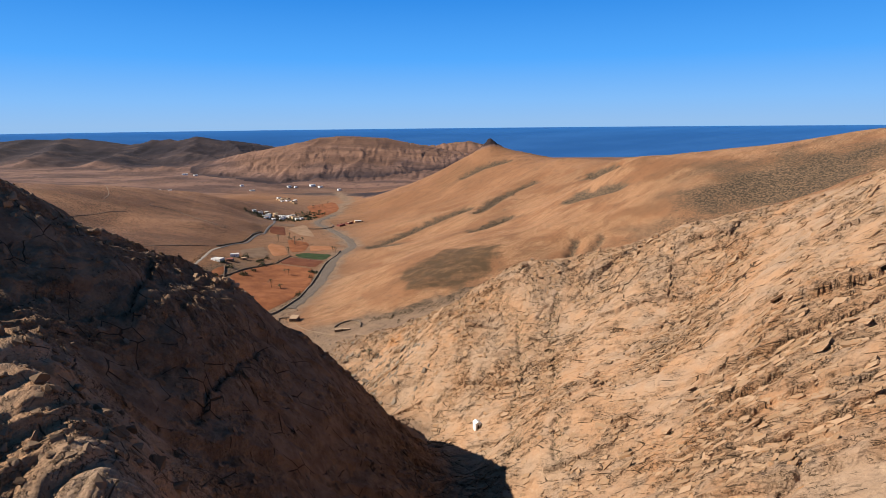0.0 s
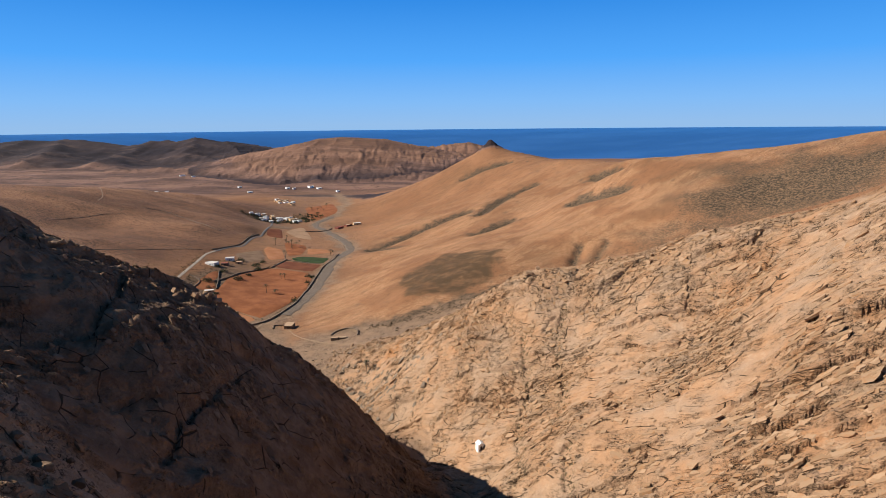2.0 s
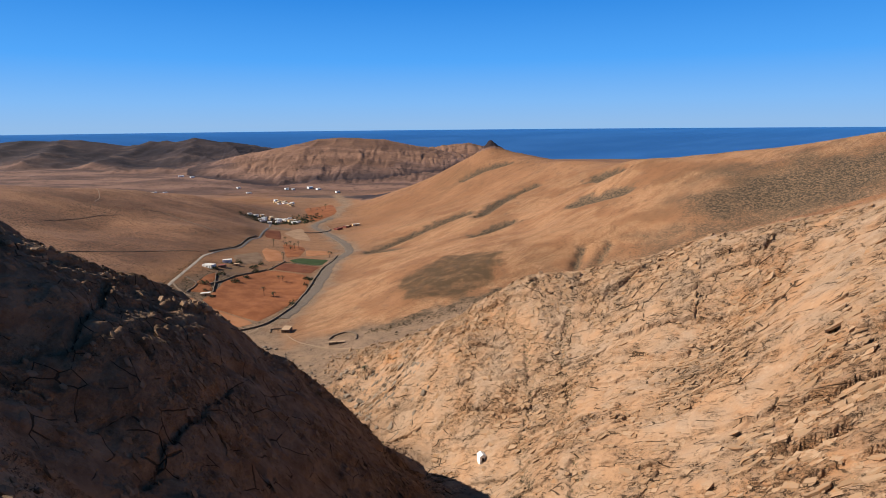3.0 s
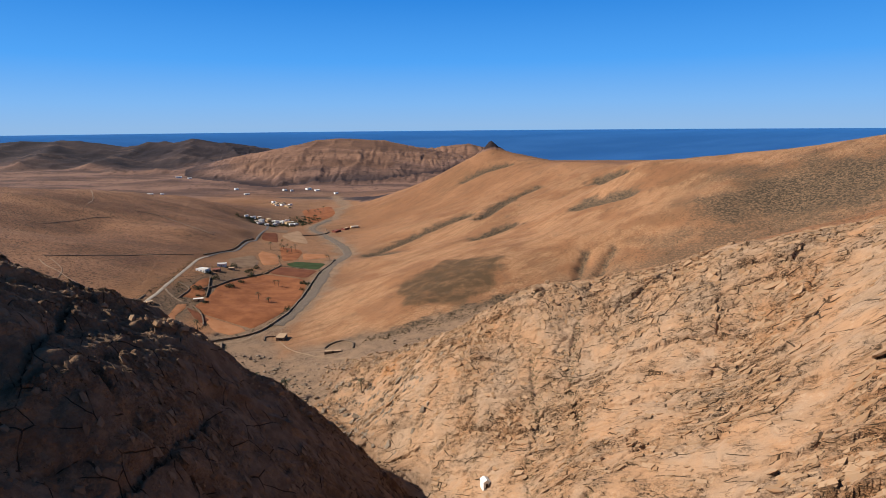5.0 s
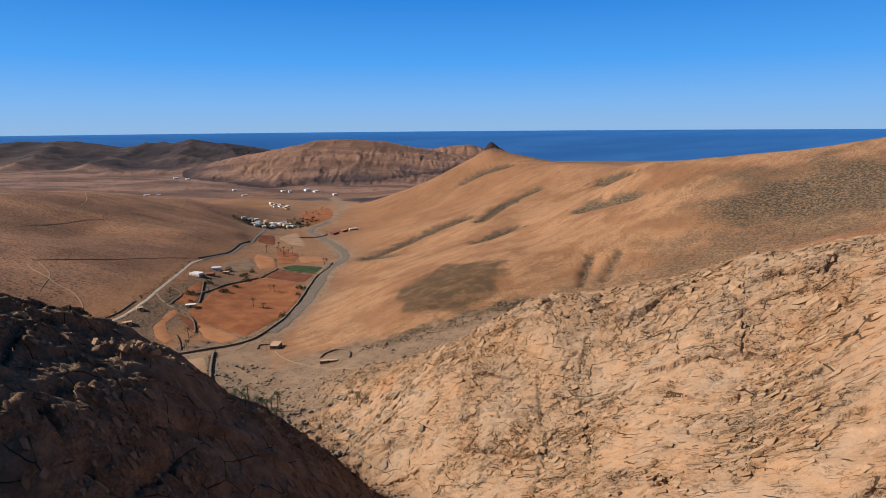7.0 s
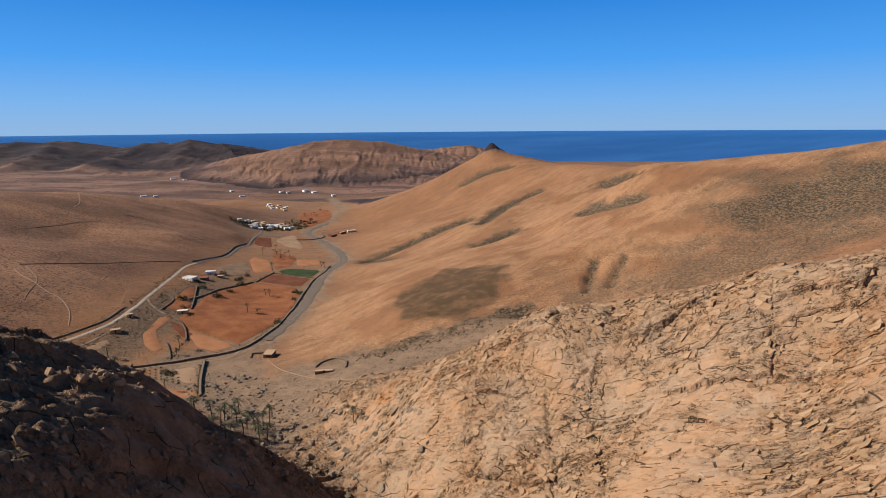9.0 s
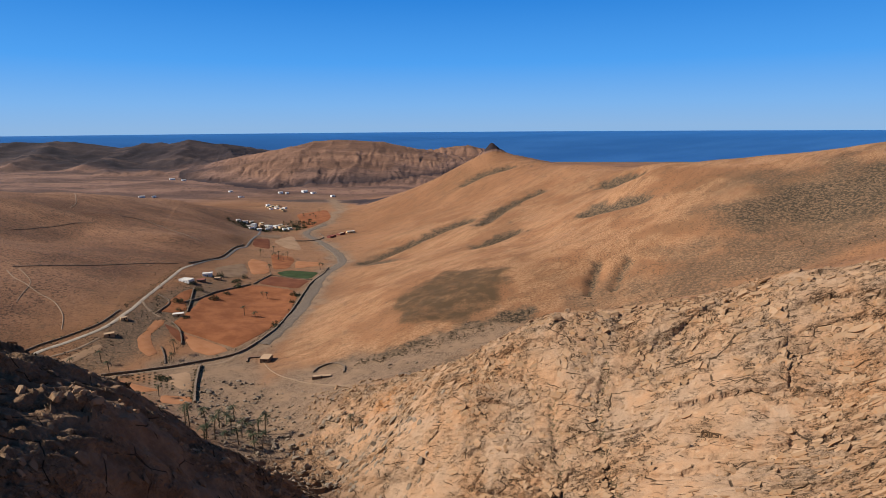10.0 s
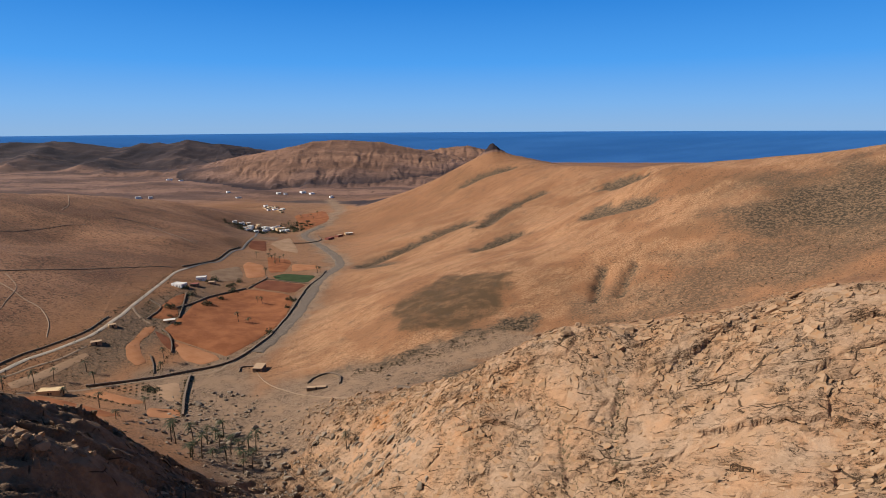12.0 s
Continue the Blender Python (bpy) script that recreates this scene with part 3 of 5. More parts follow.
    plates = n.math("ADD", n.cracks(1, n.beds(4.6, 1.5, 1.5, 1.0), "F1", "Distance"), n.math("MULTIPLY", n.cracks(1, n.beds(1.9, 0.62, 0.62, 0.6, 0.1), "F1", "Distance"), 0.5))
    rocky = n.math("MULTIPLY", plates, n.math("ADD", n.math("MULTIPLY", rough, -0.85), -0.12))
    rocky = n.math("ADD", rocky, n.math("ADD", n.math("MULTIPLY", n.noise(0.7, 5, 0.7), n.math("ADD", n.math("MULTIPLY", rough, 0.7), 0.22)), n.math("MULTIPLY", gap, -0.45)))
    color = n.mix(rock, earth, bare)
    h = n.math("ADD", n.math("MULTIPLY", rocky, rock), n.math("MULTIPLY", n.noise(1.4, 6, 0.7), n.math("SUBTRACT", 0.75, n.math("MULTIPLY", rock, 0.45))))
    return n.done(color, 0.95, h, 0.9, 0.9, 0.12)


def sea_material():
    n = Nodes("sea")
    wave = n.noise(160, 5, 0.6, n.map((0.25, 1, 1)))
    color = n.mix(n.ramp(wave, 0.35, 0.7), (0.020, 0.086, 0.245), (0.030, 0.112, 0.295))
    return n.done(color, 0.30, n.noise(14, 4, 0.6), 1.0, 0.25, 0.5)


def plain_material(name, low, high, size=0.6, rough=0.85, depth=0.02, dirt=None, metal=0.0):
    """Two tones at two scales, with fine relief."""
    n = Nodes(name)
    a = n.noise(size, 5, 0.65)
    color = n.mix(n.ramp(a, 0.3, 0.7), low, high)
    if dirt:
        color = n.mix(n.ramp(n.noise(size * 5, 4, 0.6), 0.5, 0.72, 0, 0.7), color, dirt)
    n.bsdf.inputs["Metallic"].default_value = metal
    return n.done(color, rough, n.noise(size * 0.4, 5, 0.7), depth, 0.8)


LAND, SEA = land_material(), sea_material()
WHITEWASH = plain_material("whitewash", (0.74, 0.72, 0.68), (0.84, 0.83, 0.80), 0.9, 0.8, 0.02, (0.60, 0.55, 0.48))
OCHRE = plain_material("ochre_render", (0.55, 0.38, 0.20), (0.62, 0.44, 0.25), 0.8, 0.85, 0.02, (0.45, 0.31, 0.18))
STONE = plain_material("field_stone", (0.10, 0.070, 0.050), (0.26, 0.19, 0.135), 0.45, 0.95, 0.08)
EARTH_ROOF = plain_material("mud_roof", (0.34, 0.22, 0.13), (0.44, 0.30, 0.19), 0.8, 0.95, 0.03, (0.26, 0.17, 0.10))
DARK_OPENING = plain_material("old_dark_wood", (0.035, 0.025, 0.018), (0.07, 0.05, 0.035), 0.3)


# ---- helpers for parts ----
def mesh_object(name, bm, material, parent=None):
    me = bpy.data.meshes.new(name)
    bm.to_mesh(me)
    bm.free()
    me.materials.append(material)
    ob = new(name, me)
    if parent is not None:
        ob.parent = parent
    return ob


def part(name, bm, material, parent, label=""):
    ob = mesh_object(name, bm, material, parent)
    return tagged(ob, label) if label else ob


def sheet(name, verts, faces, material, smooth=True, parent=None):
    """One mesh from arrays of vertices and quads (or triangles)."""
    verts, faces = np.asarray(verts, np.float32), np.asarray(faces, np.int32)
    me = bpy.data.meshes.new(name)
    k = faces.shape[1]
    me.vertices.add(len(verts)), me.loops.add(faces.size), me.polygons.add(len(faces))
    me.vertices.foreach_set("co", verts.ravel())
    me.loops.foreach_set("vertex_index", faces.ravel())
    me.polygons.foreach_set("loop_start", np.arange(0, faces.size, k, dtype=np.int32))
    me.polygons.foreach_set("use_smooth", np.full(len(faces), smooth))
    me.update(calc_edges=True)
    me.materials.append(material)
    ob = new(name, me)
    if parent is not None:
        ob.parent = parent
    return ob


def grid_faces(rows, cols):
    i = np.arange(rows * cols).reshape(rows, cols)
    return np.stack([i[:-1, :-1], i[:-1, 1:], i[1:, 1:], i[1:, :-1]], -1).reshape(-1, 4)


def color_layer(ob, name, rgb):
    layer = ob.data.color_attributes.new(name, "FLOAT_COLOR", "POINT")
    layer.data.foreach_set("color", np.concatenate([rgb, np.ones((len(rgb), 1))], 1).astype(np.float32).ravel())


# ---- the land, one sheet ----
def stretch(start, stop, first, grow):
    out, v, d = [], start, first
    while v < stop:
        out.append(v)
        v, d = v + d, d * grow
    return out


SCRUB_LINE = [(-75, 459), (-54, 458), (-36, 464), (-18, 469), (1, 477), (21, 484), (40, 492), (60, 500)]
PATCH = [(-45, 575), (-35, 507), (13, 491), (47, 523), (60, 584), (5, 628)]


def build_land():
    wide = stretch(0.80, 6.0, 0.012, 1.09)
    west = stretch(0, 0.34, 0.00125, 1.0) + stretch(0.34, 0.80, 0.0034, 1.006) + wide
    east = stretch(0, 0.31, 0.00078, 1.0) + stretch(0.31, 0.80, 0.003, 1.006) + wide
    cols = np.array([-v for v in west[:0:-1]] + east)
    rows = np.array([-v for v in stretch(-75, 900, 4, 1.12)[::-1]] + stretch(75, 110, 0.6, 1.0)[1:] + stretch(110, 335, 0.40, 1.0) + stretch(335, 4150, 0.68, 1.0095))
    u, v = np.meshgrid(cols, rows)
    x, y = (u * (np.maximum(v, 40) + 250)).ravel(), v.ravel()
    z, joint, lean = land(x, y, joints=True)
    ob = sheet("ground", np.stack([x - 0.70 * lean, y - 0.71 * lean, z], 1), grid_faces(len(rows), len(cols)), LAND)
    rock = rock_mask(x, y)
    bed = np.minimum(line_gap(x, y, BED) - 4, line_gap(x, y, GORGE[-5:]) - 22)
    wash = step(22, 0, bed + 9 * fbm(x / 30, y / 30, 3, 201)) * (1 - rock)
    flat = step(60, 25, np.hypot((x + 75) / 1.5, y - 425) + 12 * fbm(x / 25, y / 25, 3, 205)) * (1 - rock)
    bank = step(42, 12, np.hypot((x + 238) / 0.8, (y - 560) / 4.5)) * 0.4
    floor = step(120, 60, line_gap(x + 55, y, BED) + 14 * fbm(x / 40, y / 40, 3, 207)) * step(46, 36, z) * step(480, 560, y) * 0.2
    swale = step(26, 14, line_gap(x, y, [(-65, 433), (-31, 442), (-6, 456), (14, 468), (40, 470), (80, 450)]) + 6 * fbm(x / 14, y / 14, 3, 209)) * (1 - rock)
    gravel = np.maximum.reduce([wash, flat, bank, floor, swale])
    gully = step(26, 6, line_gap(x, y, GULLY[1:6]) + 6 * fbm(x / 12, y / 12, 3, 211))
    east = step(130, 40, np.hypot((x - 330) / 1.0, (y - 560) / 0.9) + 40 * fbm(x / 45, y / 45, 4, 215)) * 0.95
    base = step(85, 20, np.hypot((x - 215) / 2.2, y - 490) + 30 * fbm(x / 30, y / 30, 4, 217)) * 0.6
    hollows = step(0.08, 0.65, gully_cut(x, y) + 0.30 * fbm(x / 12, y / 12, 3, 219)) * step(440, 520, y)
    edge = step(20, 4, np.hypot((x + 80) / 2, y - 812)) * 0.9
    foot = step(15, 5, line_gap(x, y, SCRUB_LINE) + 7 * fbm(x / 12, y / 12, 3, 245))
    scrub = np.clip(np.maximum.reduce([gully, east, base, hollows, edge, foot, bank * 2.0]), 0, 1) * (1 - rock)
    far = step(1300, 1900, y) + step(-500, -900, x) * step(1150, 1350, y)
    bank = step(48, 18, line_gap(x, y, [(-410, 1650), (-330, 1660), (-240, 1610), (-150, 1480)]) + 12 * fbm(x / 30, y / 30, 3, 241))
    tan = step(640, 420, np.hypot(x + 420, (y - 2600) * 0.9)) + step(420, 300, np.hypot(x - 60, y - 2950))
    tan = np.clip(tan - 0.7 * step(60, 20, z + 14 * fbm(x / 90, y / 90, 3, 243)) * step(-560, -420, x), 0, 1)
    knob = step(24, 14, np.hypot((x - 112) / 1.5, y - 1398) + 5 * fbm(x / 9, y / 9, 2, 151))
    dark = np.clip(far, 0, 1) * np.where(tan > 0.02, 0.92 - 0.58 * tan, 0.45 + 0.55 * step(2300, 2900, y + 160 * fbm(x / 260, y / 260, 3, 247)))
    dark = dark * (1 - 0.75 * step(150, 450, x) * step(1900, 2600, y))
    dark = np.maximum(dark, np.maximum(knob, bank))
    inside = np.full_like(x, 1e9)
    for (ax, ay), (bx, by) in zip(PATCH, PATCH[1:] + PATCH[:1]):
        inside = np.minimum(inside, ((bx - ax) * (y - ay) - (by - ay) * (x - ax)) / math.hypot(bx - ax, by - ay))
    patch = step(-3, 9, inside + 6 * fbm(x / 14, y / 14, 4, 221))
    pale = step(-0.40, 0.20, fbm(x / 55, y / 55, 4, 231)) * step(-130, -60, x) * step(1250, 800, y) * step(430, 480, y) * 0.8
    pale = np.maximum(pale, step(26, 6, line_gap(x, y, [(-60, 478), (-100, 492), (-106, 530), (-106, 570), (-102, 640)]) + 8 * fbm(x / 14, y / 14, 3, 233)) * 0.9)
    color_layer(ob, "zones", np.stack([rock, scrub, np.clip(gravel, 0, 1)], 1))
    color_layer(ob, "zones_far", np.stack([dark, patch, pale], 1))
    # second channel: shaded ridge face to be darkened in colour; sunlit near spur left out
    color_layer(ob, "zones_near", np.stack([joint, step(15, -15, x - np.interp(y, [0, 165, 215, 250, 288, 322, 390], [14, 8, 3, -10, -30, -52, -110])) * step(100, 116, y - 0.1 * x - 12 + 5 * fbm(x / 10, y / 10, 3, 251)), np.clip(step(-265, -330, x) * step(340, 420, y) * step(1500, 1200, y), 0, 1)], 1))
    stony = rock > 0.001
    rough, rust, cleft = np.zeros_like(x), np.zeros_like(x), np.zeros_like(x)
    rough[stony] = roughness_of(x[stony], y[stony])
    rust[stony] = spots(x[stony], y[stony], RUST, 14)
    for pts in CLEFTS:
        cleft[stony] = np.maximum(cleft[stony], step(3.2, 0.8, line_gap(x[stony], y[stony], pts) + 1.2 * gnoise(x[stony] / 4, y[stony] / 4, 27)))
    color_layer(ob, "zones_rock", np.stack([rough, rust, cleft], 1))
    tagged(ob, "bare volcanic hills, pale granite gorge and stony valley floor", "ground", kind="structure")


def build_sea():
    ang = np.radians(np.linspace(-75, 75, 151))
    rad = np.linspace(3600, 4900, 60)
    a, r = np.meshgrid(ang, rad)
    # sheet bends upward so its far edge meets the horizon in the camera's view
    z = -40 + 197 * (1 - (1 - np.clip((r - 3850) / 1050, 0, 1)) ** 1.8)
    ob = sheet("water", np.stack([(r * np.sin(a)).ravel(), (r * np.cos(a)).ravel(), z.ravel()], 1), grid_faces(60, 151), SEA)
    tagged(ob, "deep blue ocean out to the horizon", "sea", kind="structure")


build_land()
build_sea()


def box(bm, x0, x1, y0, y1, z0, z1):
    bmesh.ops.create_cube(bm, size=1, matrix=Matrix.Translation(((x0 + x1) / 2, (y0 + y1) / 2, (z0 + z1) / 2)) @ Matrix.Diagonal((x1 - x0, y1 - y0, z1 - z0, 1)))


def ground_at(x, y):
    return float(land(np.array([x]), np.array([y]))[0])


# ---- fields, roads and walls of the valley ----
def soil_material(name, low, high, furrow, turn, width):
    n = Nodes(name)
    wave = n.t.nodes.new("ShaderNodeTexWave")
    wave.inputs["Scale"].default_value, wave.inputs["Distortion"].default_value = 0.314 / width, 1.2
    n.put(wave.inputs["Vector"], n.map((1, 1, 1), turn))
    color = n.mix(n.ramp(n.noise(14, 5, 0.6), 0.32, 0.68), low, high)
    color = n.mix(n.math("MULTIPLY", wave.outputs["Fac"], 0.14), color, furrow)
    color = n.mix(n.ramp(n.noise(2.2, 5, 0.7), 0.5, 0.72, 0, 0.5), color, high)
    return n.done(color, 0.97, n.math("ADD", wave.outputs["Fac"], n.noise(1.2, 5, 0.7)), 0.05, 0.5, 0.1)


RED = soil_material("red_soil", (0.185, 0.064, 0.026), (0.285, 0.108, 0.045), (0.165, 0.056, 0.023), 0.3, 2.0)
DARK_RED = soil_material("dark_red_soil", (0.125, 0.042, 0.021), (0.165, 0.060, 0.030), (0.105, 0.037, 0.019), 0.2, 1.6)
ORANGE = soil_material("orange_soil", (0.290, 0.120, 0.052), (0.360, 0.165, 0.080), (0.250, 0.100, 0.043), 0.5, 2.2)
PALE_SOIL = soil_material("pale_soil", (0.255, 0.155, 0.090), (0.325, 0.205, 0.125), (0.235, 0.140, 0.080), 0.9, 2.5)
GREY_SOIL = soil_material("grey_soil", (0.150, 0.092, 0.056), (0.215, 0.138, 0.086), (0.120, 0.076, 0.046), 0.7, 2.5)
GREEN = soil_material("green_crop", (0.026, 0.043, 0.014), (0.044, 0.064, 0.024), (0.070, 0.056, 0.024), 0.1, 1.8)
DUST = plain_material("pale_road_dust", (0.300, 0.240, 0.180), (0.400, 0.330, 0.255), 1.2, 0.95, 0.03, (0.27, 0.20, 0.14))
TARMAC = plain_material("grey_road_surface", (0.105, 0.090, 0.080), (0.150, 0.130, 0.115), 1.0, 0.9, 0.02)
BEDSTONE = plain_material("river_gravel", (0.070, 0.052, 0.038), (0.205, 0.155, 0.115), 1.1, 0.95, 0.12, (0.125, 0.092, 0.066))
TRODDEN = plain_material("trodden_earth", (0.215, 0.142, 0.090), (0.275, 0.190, 0.125), 0.9, 0.95, 0.03, (0.18, 0.11, 0.065))


def field(name, corners, material, label):
    bm = bmesh.new()
    pts = [Vector((x, y, 0)) for x, y in corners]
    soft = []
    for a, b in zip(pts, pts[1:] + pts[:1]):
        soft += [a.lerp(b, 0.12), a.lerp(b, 0.5), a.lerp(b, 0.88)]
    bmesh.ops.triangulate(bm, faces=[bm.faces.new([bm.verts.new(p) for p in soft])])
    for _ in range(6):
        long = [e for e in bm.edges if e.calc_length() > 5]
        if not long:
            break
        bmesh.ops.subdivide_edges(bm, edges=long, cuts=1)
        bmesh.ops.triangulate(bm, faces=bm.faces[:])
    vs = bm.verts[:]
    z = land(np.array([v.co.x for v in vs]), np.array([v.co.y for v in vs]))
    for v, h in zip(vs, z):
        v.co.z = h + (0.45 if not v.is_boundary else 0.1)
    for f in bm.faces:
        f.smooth = True
        if f.normal.z < 0:
            f.normal_flip()
    ob = mesh_object(name, bm, material)
    return tagged(ob, label, "field", kind="structure")


field("field", [(-225, 596), (-229, 622), (-219, 671), (-203, 702), (-160, 692), (-150, 668), (-144, 615), (-142, 585), (-149, 540), (-160, 508), (-168, 513), (-191, 524), (-211, 532), (-223, 545), (-223, 567)], RED, "wide ploughed field of brick-red bare earth")
field("field", [(-204, 709), (-200, 750), (-152, 738), (-157, 697)], DARK_RED, "dark red freshly ploughed field")
field("field", [(-199, 770), (-190, 790), (-152, 790), (-153, 746), (-190, 755)], GREEN, "small irrigated bright green crop field")
field("field", [(-196, 852), (-166, 857), (-155, 835), (-185, 803)], ORANGE, "pale orange bare field strip")
field("field", [(-249, 838), (-226, 827), (-206, 764), (-221, 746), (-248, 814)], ORANGE, "orange bare earth field with scattered palms")
field("field", [(-239, 888), (-206, 876), (-198, 855), (-193, 800), (-208, 787)], RED, "reddish earth plot with palms")
field("field", [(-289, 978), (-274, 1004), (-252, 930), (-281, 940)], DARK_RED, "brown bare plot beside the road")
field("field", [(-263, 985), (-256, 1080), (-206, 935), (-235, 949)], PALE_SOIL, "pale fallow field")
field("field", [(-315, 1350), (-270, 1470), (-226, 1285), (-252, 1150)], RED, "distant reddish field in the valley bend")
field("field", [(-268, 757), (-250, 808), (-228, 756), (-226, 727), (-246, 712)], GREY_SOIL, "grey fallow plot behind the farmhouses")
field("field", [(-209, 528), (-190, 521), (-168, 509), (-163, 503), (-172, 492), (-188, 498)], ORANGE, "stony pale orange corner of the red field")
field("field", [(-227, 540), (-219, 536), (-196, 520), (-202, 510), (-214, 522)], DARK_RED, "small dark brown plot below the shed")
field("field", [(-300, 1000), (-292, 1060), (-272, 1075), (-262, 1020), (-278, 1010)], GREY_SOIL, "grey-brown plot below the hamlet")
field("terrace", [(-231, 504), (-232, 519), (-236, 543), (-231, 550), (-227, 539), (-226, 514), (-216, 497), (-208, 487), (-211, 479), (-222, 488)], ORANGE, "curved orange earth terrace")
field("terrace", [(-243, 566), (-248, 597), (-250, 630), (-247, 646), (-239, 624), (-235, 601), (-226, 581), (-231, 569)], RED, "narrow curved red earth terrace")
field("terrace", [(-265, 433), (-255, 469), (-249, 486), (-243, 482), (-249, 461), (-256, 425)], PALE_SOIL, "long pale earth strip below the road")
field("field", [(-246, 412), (-238, 422), (-220, 417), (-178, 398), (-182, 388), (-215, 398)], RED, "flat brick-red plot beside the ochre shed")
field("field", [(-221, 434), (-215, 441), (-178, 427), (-187, 420)], ORANGE, "pale orange plot edged with small shrubs")
field("field", [(-190, 452), (-175, 462), (-160, 432), (-168, 431)], PALE_SOIL, "buff ploughed plot inside stone walls")
field("field", [(-174, 419), (-156, 420), (-151, 408), (-168, 404)], ORANGE, "small orange earth plot by the dry wash")


def smooth_line(pts, gap):
    """Points at even steps along a soft curve through pts."""
    p = np.array(pts, float)
    q = np.vstack([2 * p[0] - p[1], p, 2 * p[-1] - p[-2]])
    out = []
    for i in range(1, len(q) - 2):
        n = max(2, int(np.hypot(*(q[i + 1] - q[i])) / gap))
        for t in np.arange(n) / n:
            out.append(0.5 * (2 * q[i] + (q[i + 1] - q[i - 1]) * t + (2 * q[i - 1] - 5 * q[i] + 4 * q[i + 1] - q[i + 2]) * t * t + (3 * q[i] - q[i - 1] - 3 * q[i + 1] + q[i + 2]) * t ** 3))
    out.append(p[-1])
    return np.array(out)


def strip(name, pts, width, material, label, category, lift=0.35, ragged=0.0, across=5):
    mid = smooth_line(pts, 3.0)
    way = np.gradient(mid, axis=0)
    side = np.stack([way[:, 1], -way[:, 0]], 1) / np.hypot(way[:, 0], way[:, 1])[:, None]
    k = np.linspace(-0.5, 0.5, across)
    w = width * (1 + ragged * fbm(np.arange(len(mid)) / 5.0, np.full(len(mid), 3.3), 3, 401))
    xy = mid[:, None] + side[:, None] * (k[None, :] * w[:, None])[:, :, None]
    z = land(xy[..., 0].ravel(), xy[..., 1].ravel()).reshape(len(mid), across)
    z = z * 0.4 + z.mean(1, keepdims=True) * 0.6 + lift
    z[:, 0] -= lift + 0.15
    z[:, -1] -= lift + 0.15
    ob = sheet(name, np.concatenate([xy, z[..., None]], 2).reshape(-1, 3), grid_faces(len(mid), across), material)
    return tagged(ob, label, category, kind="structure")


strip("riverbed", [(x, y) for x, y, _ in BED[1:10]], 13, BEDSTONE, "dry grey gravel riverbed winding down the valley", "riverbed", 0.4, 0.35, 9)
strip("road", [(-284, 400), (-278, 446), (-275, 465), (-266, 486), (-259, 512), (-260, 547), (-266, 585), (-274, 635), (-284, 690), (-288, 715), (-290, 750)], 4.0, DUST, "pale dusty unpaved valley road", "road", 0.25)
strip("road", [(-290, 750), (-286, 790), (-278, 820), (-283, 880), (-287, 933), (-297, 1019), (-325, 1126)], 4.6, TARMAC, "grey tarmac road into the hamlet", "road", 0.3)
strip("track", [(-265, 582), (-256, 570), (-246, 560), (-236, 553)], 2.6, TRODDEN, "short dusty farm track", "track", 0.25)
strip("track", [(-280, 425), (-272, 440), (-267, 457), (-258, 474), (-253, 494)], 2.4, TRODDEN, "pale lower farm track beside the road", "track", 0.25)
strip("track", [(-250, 420), (-222, 442), (-195, 461), (-160, 481), (-154, 497), (-145, 535), (-139, 563)], 3.0, TRODDEN, "grey farm lane along the field wall", "track", 0.25)
strip("footpath", [(-140, 500), (-118, 462), (-95, 440), (-72, 425), (-50, 410)], 0.9, TRODDEN, "faint pale footpath over the stony flat", "path", 0.3)
strip("footpath", [(-385, 590), (-367, 573), (-349, 561), (-330, 548), (-313, 539), (-294, 519), (-281, 496)], 1.1, TRODDEN, "faint pale footpath on the hillside", "path", 0.3)
strip("footpath", [(-382, 601), (-360, 580), (-347, 563), (-338, 540), (-331, 523)], 0.9, TRODDEN, "faint pale footpath on the hillside", "path", 0.3)
strip("footpath", [(-592, 1035), (-560, 985), (-540, 950), (-527, 914)], 1.4, TRODDEN, "faint pale footpath over the hilltop", "path", 0.3)


def stone_wall(pts, height, label, width=0.9, step_m=0.9):
    """A dry-stone wall: courses of uneven stones, joined, on a line in the plan."""
    mid = smooth_line(pts, step_m)
    z = land(mid[:, 0], mid[:, 1])
    verts, faces = [], []
    rs = np.random.RandomState(int(abs(pts[0][0]) * 7 + abs(pts[0][1])))
    corner = np.array([(sx, sy, sz) for sz in (-1, 1) for sx, sy in ((-1, -1), (1, -1), (1, 1), (-1, 1))], float)
    quads = np.array([(0, 3, 2, 1), (4, 5, 6, 7), (0, 1, 5, 4), (1, 2, 6, 5), (2, 3, 7, 6), (3, 0, 4, 7)])
    for i, (x, y) in enumerate(mid[:-1]):
        dx, dy = mid[i + 1] - mid[i]
        a = math.atan2(dy, dx)
        courses = max(2, int(height / 0.5))
        for c in range(courses):
            size = np.array([math.hypot(dx, dy) * 0.56, width * rs.uniform(0.38, 0.55), height / courses * rs.uniform(0.5, 0.68)])
            p = corner * size * rs.uniform(0.82, 1.12, (8, 3))
            turn = a + rs.uniform(-0.15, 0.15)
            px = x + dx * rs.uniform(0.2, 0.8) + p[:, 0] * math.cos(turn) - p[:, 1] * math.sin(turn)
            py = y + dy * 0.5 + p[:, 0] * math.sin(turn) + p[:, 1] * math.cos(turn)
            faces.append(quads + 8 * len(verts))
            verts.append(np.stack([px, py, z[i] - 0.2 + (c + 0.5) * height / courses + p[:, 2]], 1))
    ob = sheet("stone_wall", np.concatenate(verts), np.concatenate(faces), STONE, False)
    return tagged(ob, label, "wall", kind="structure")


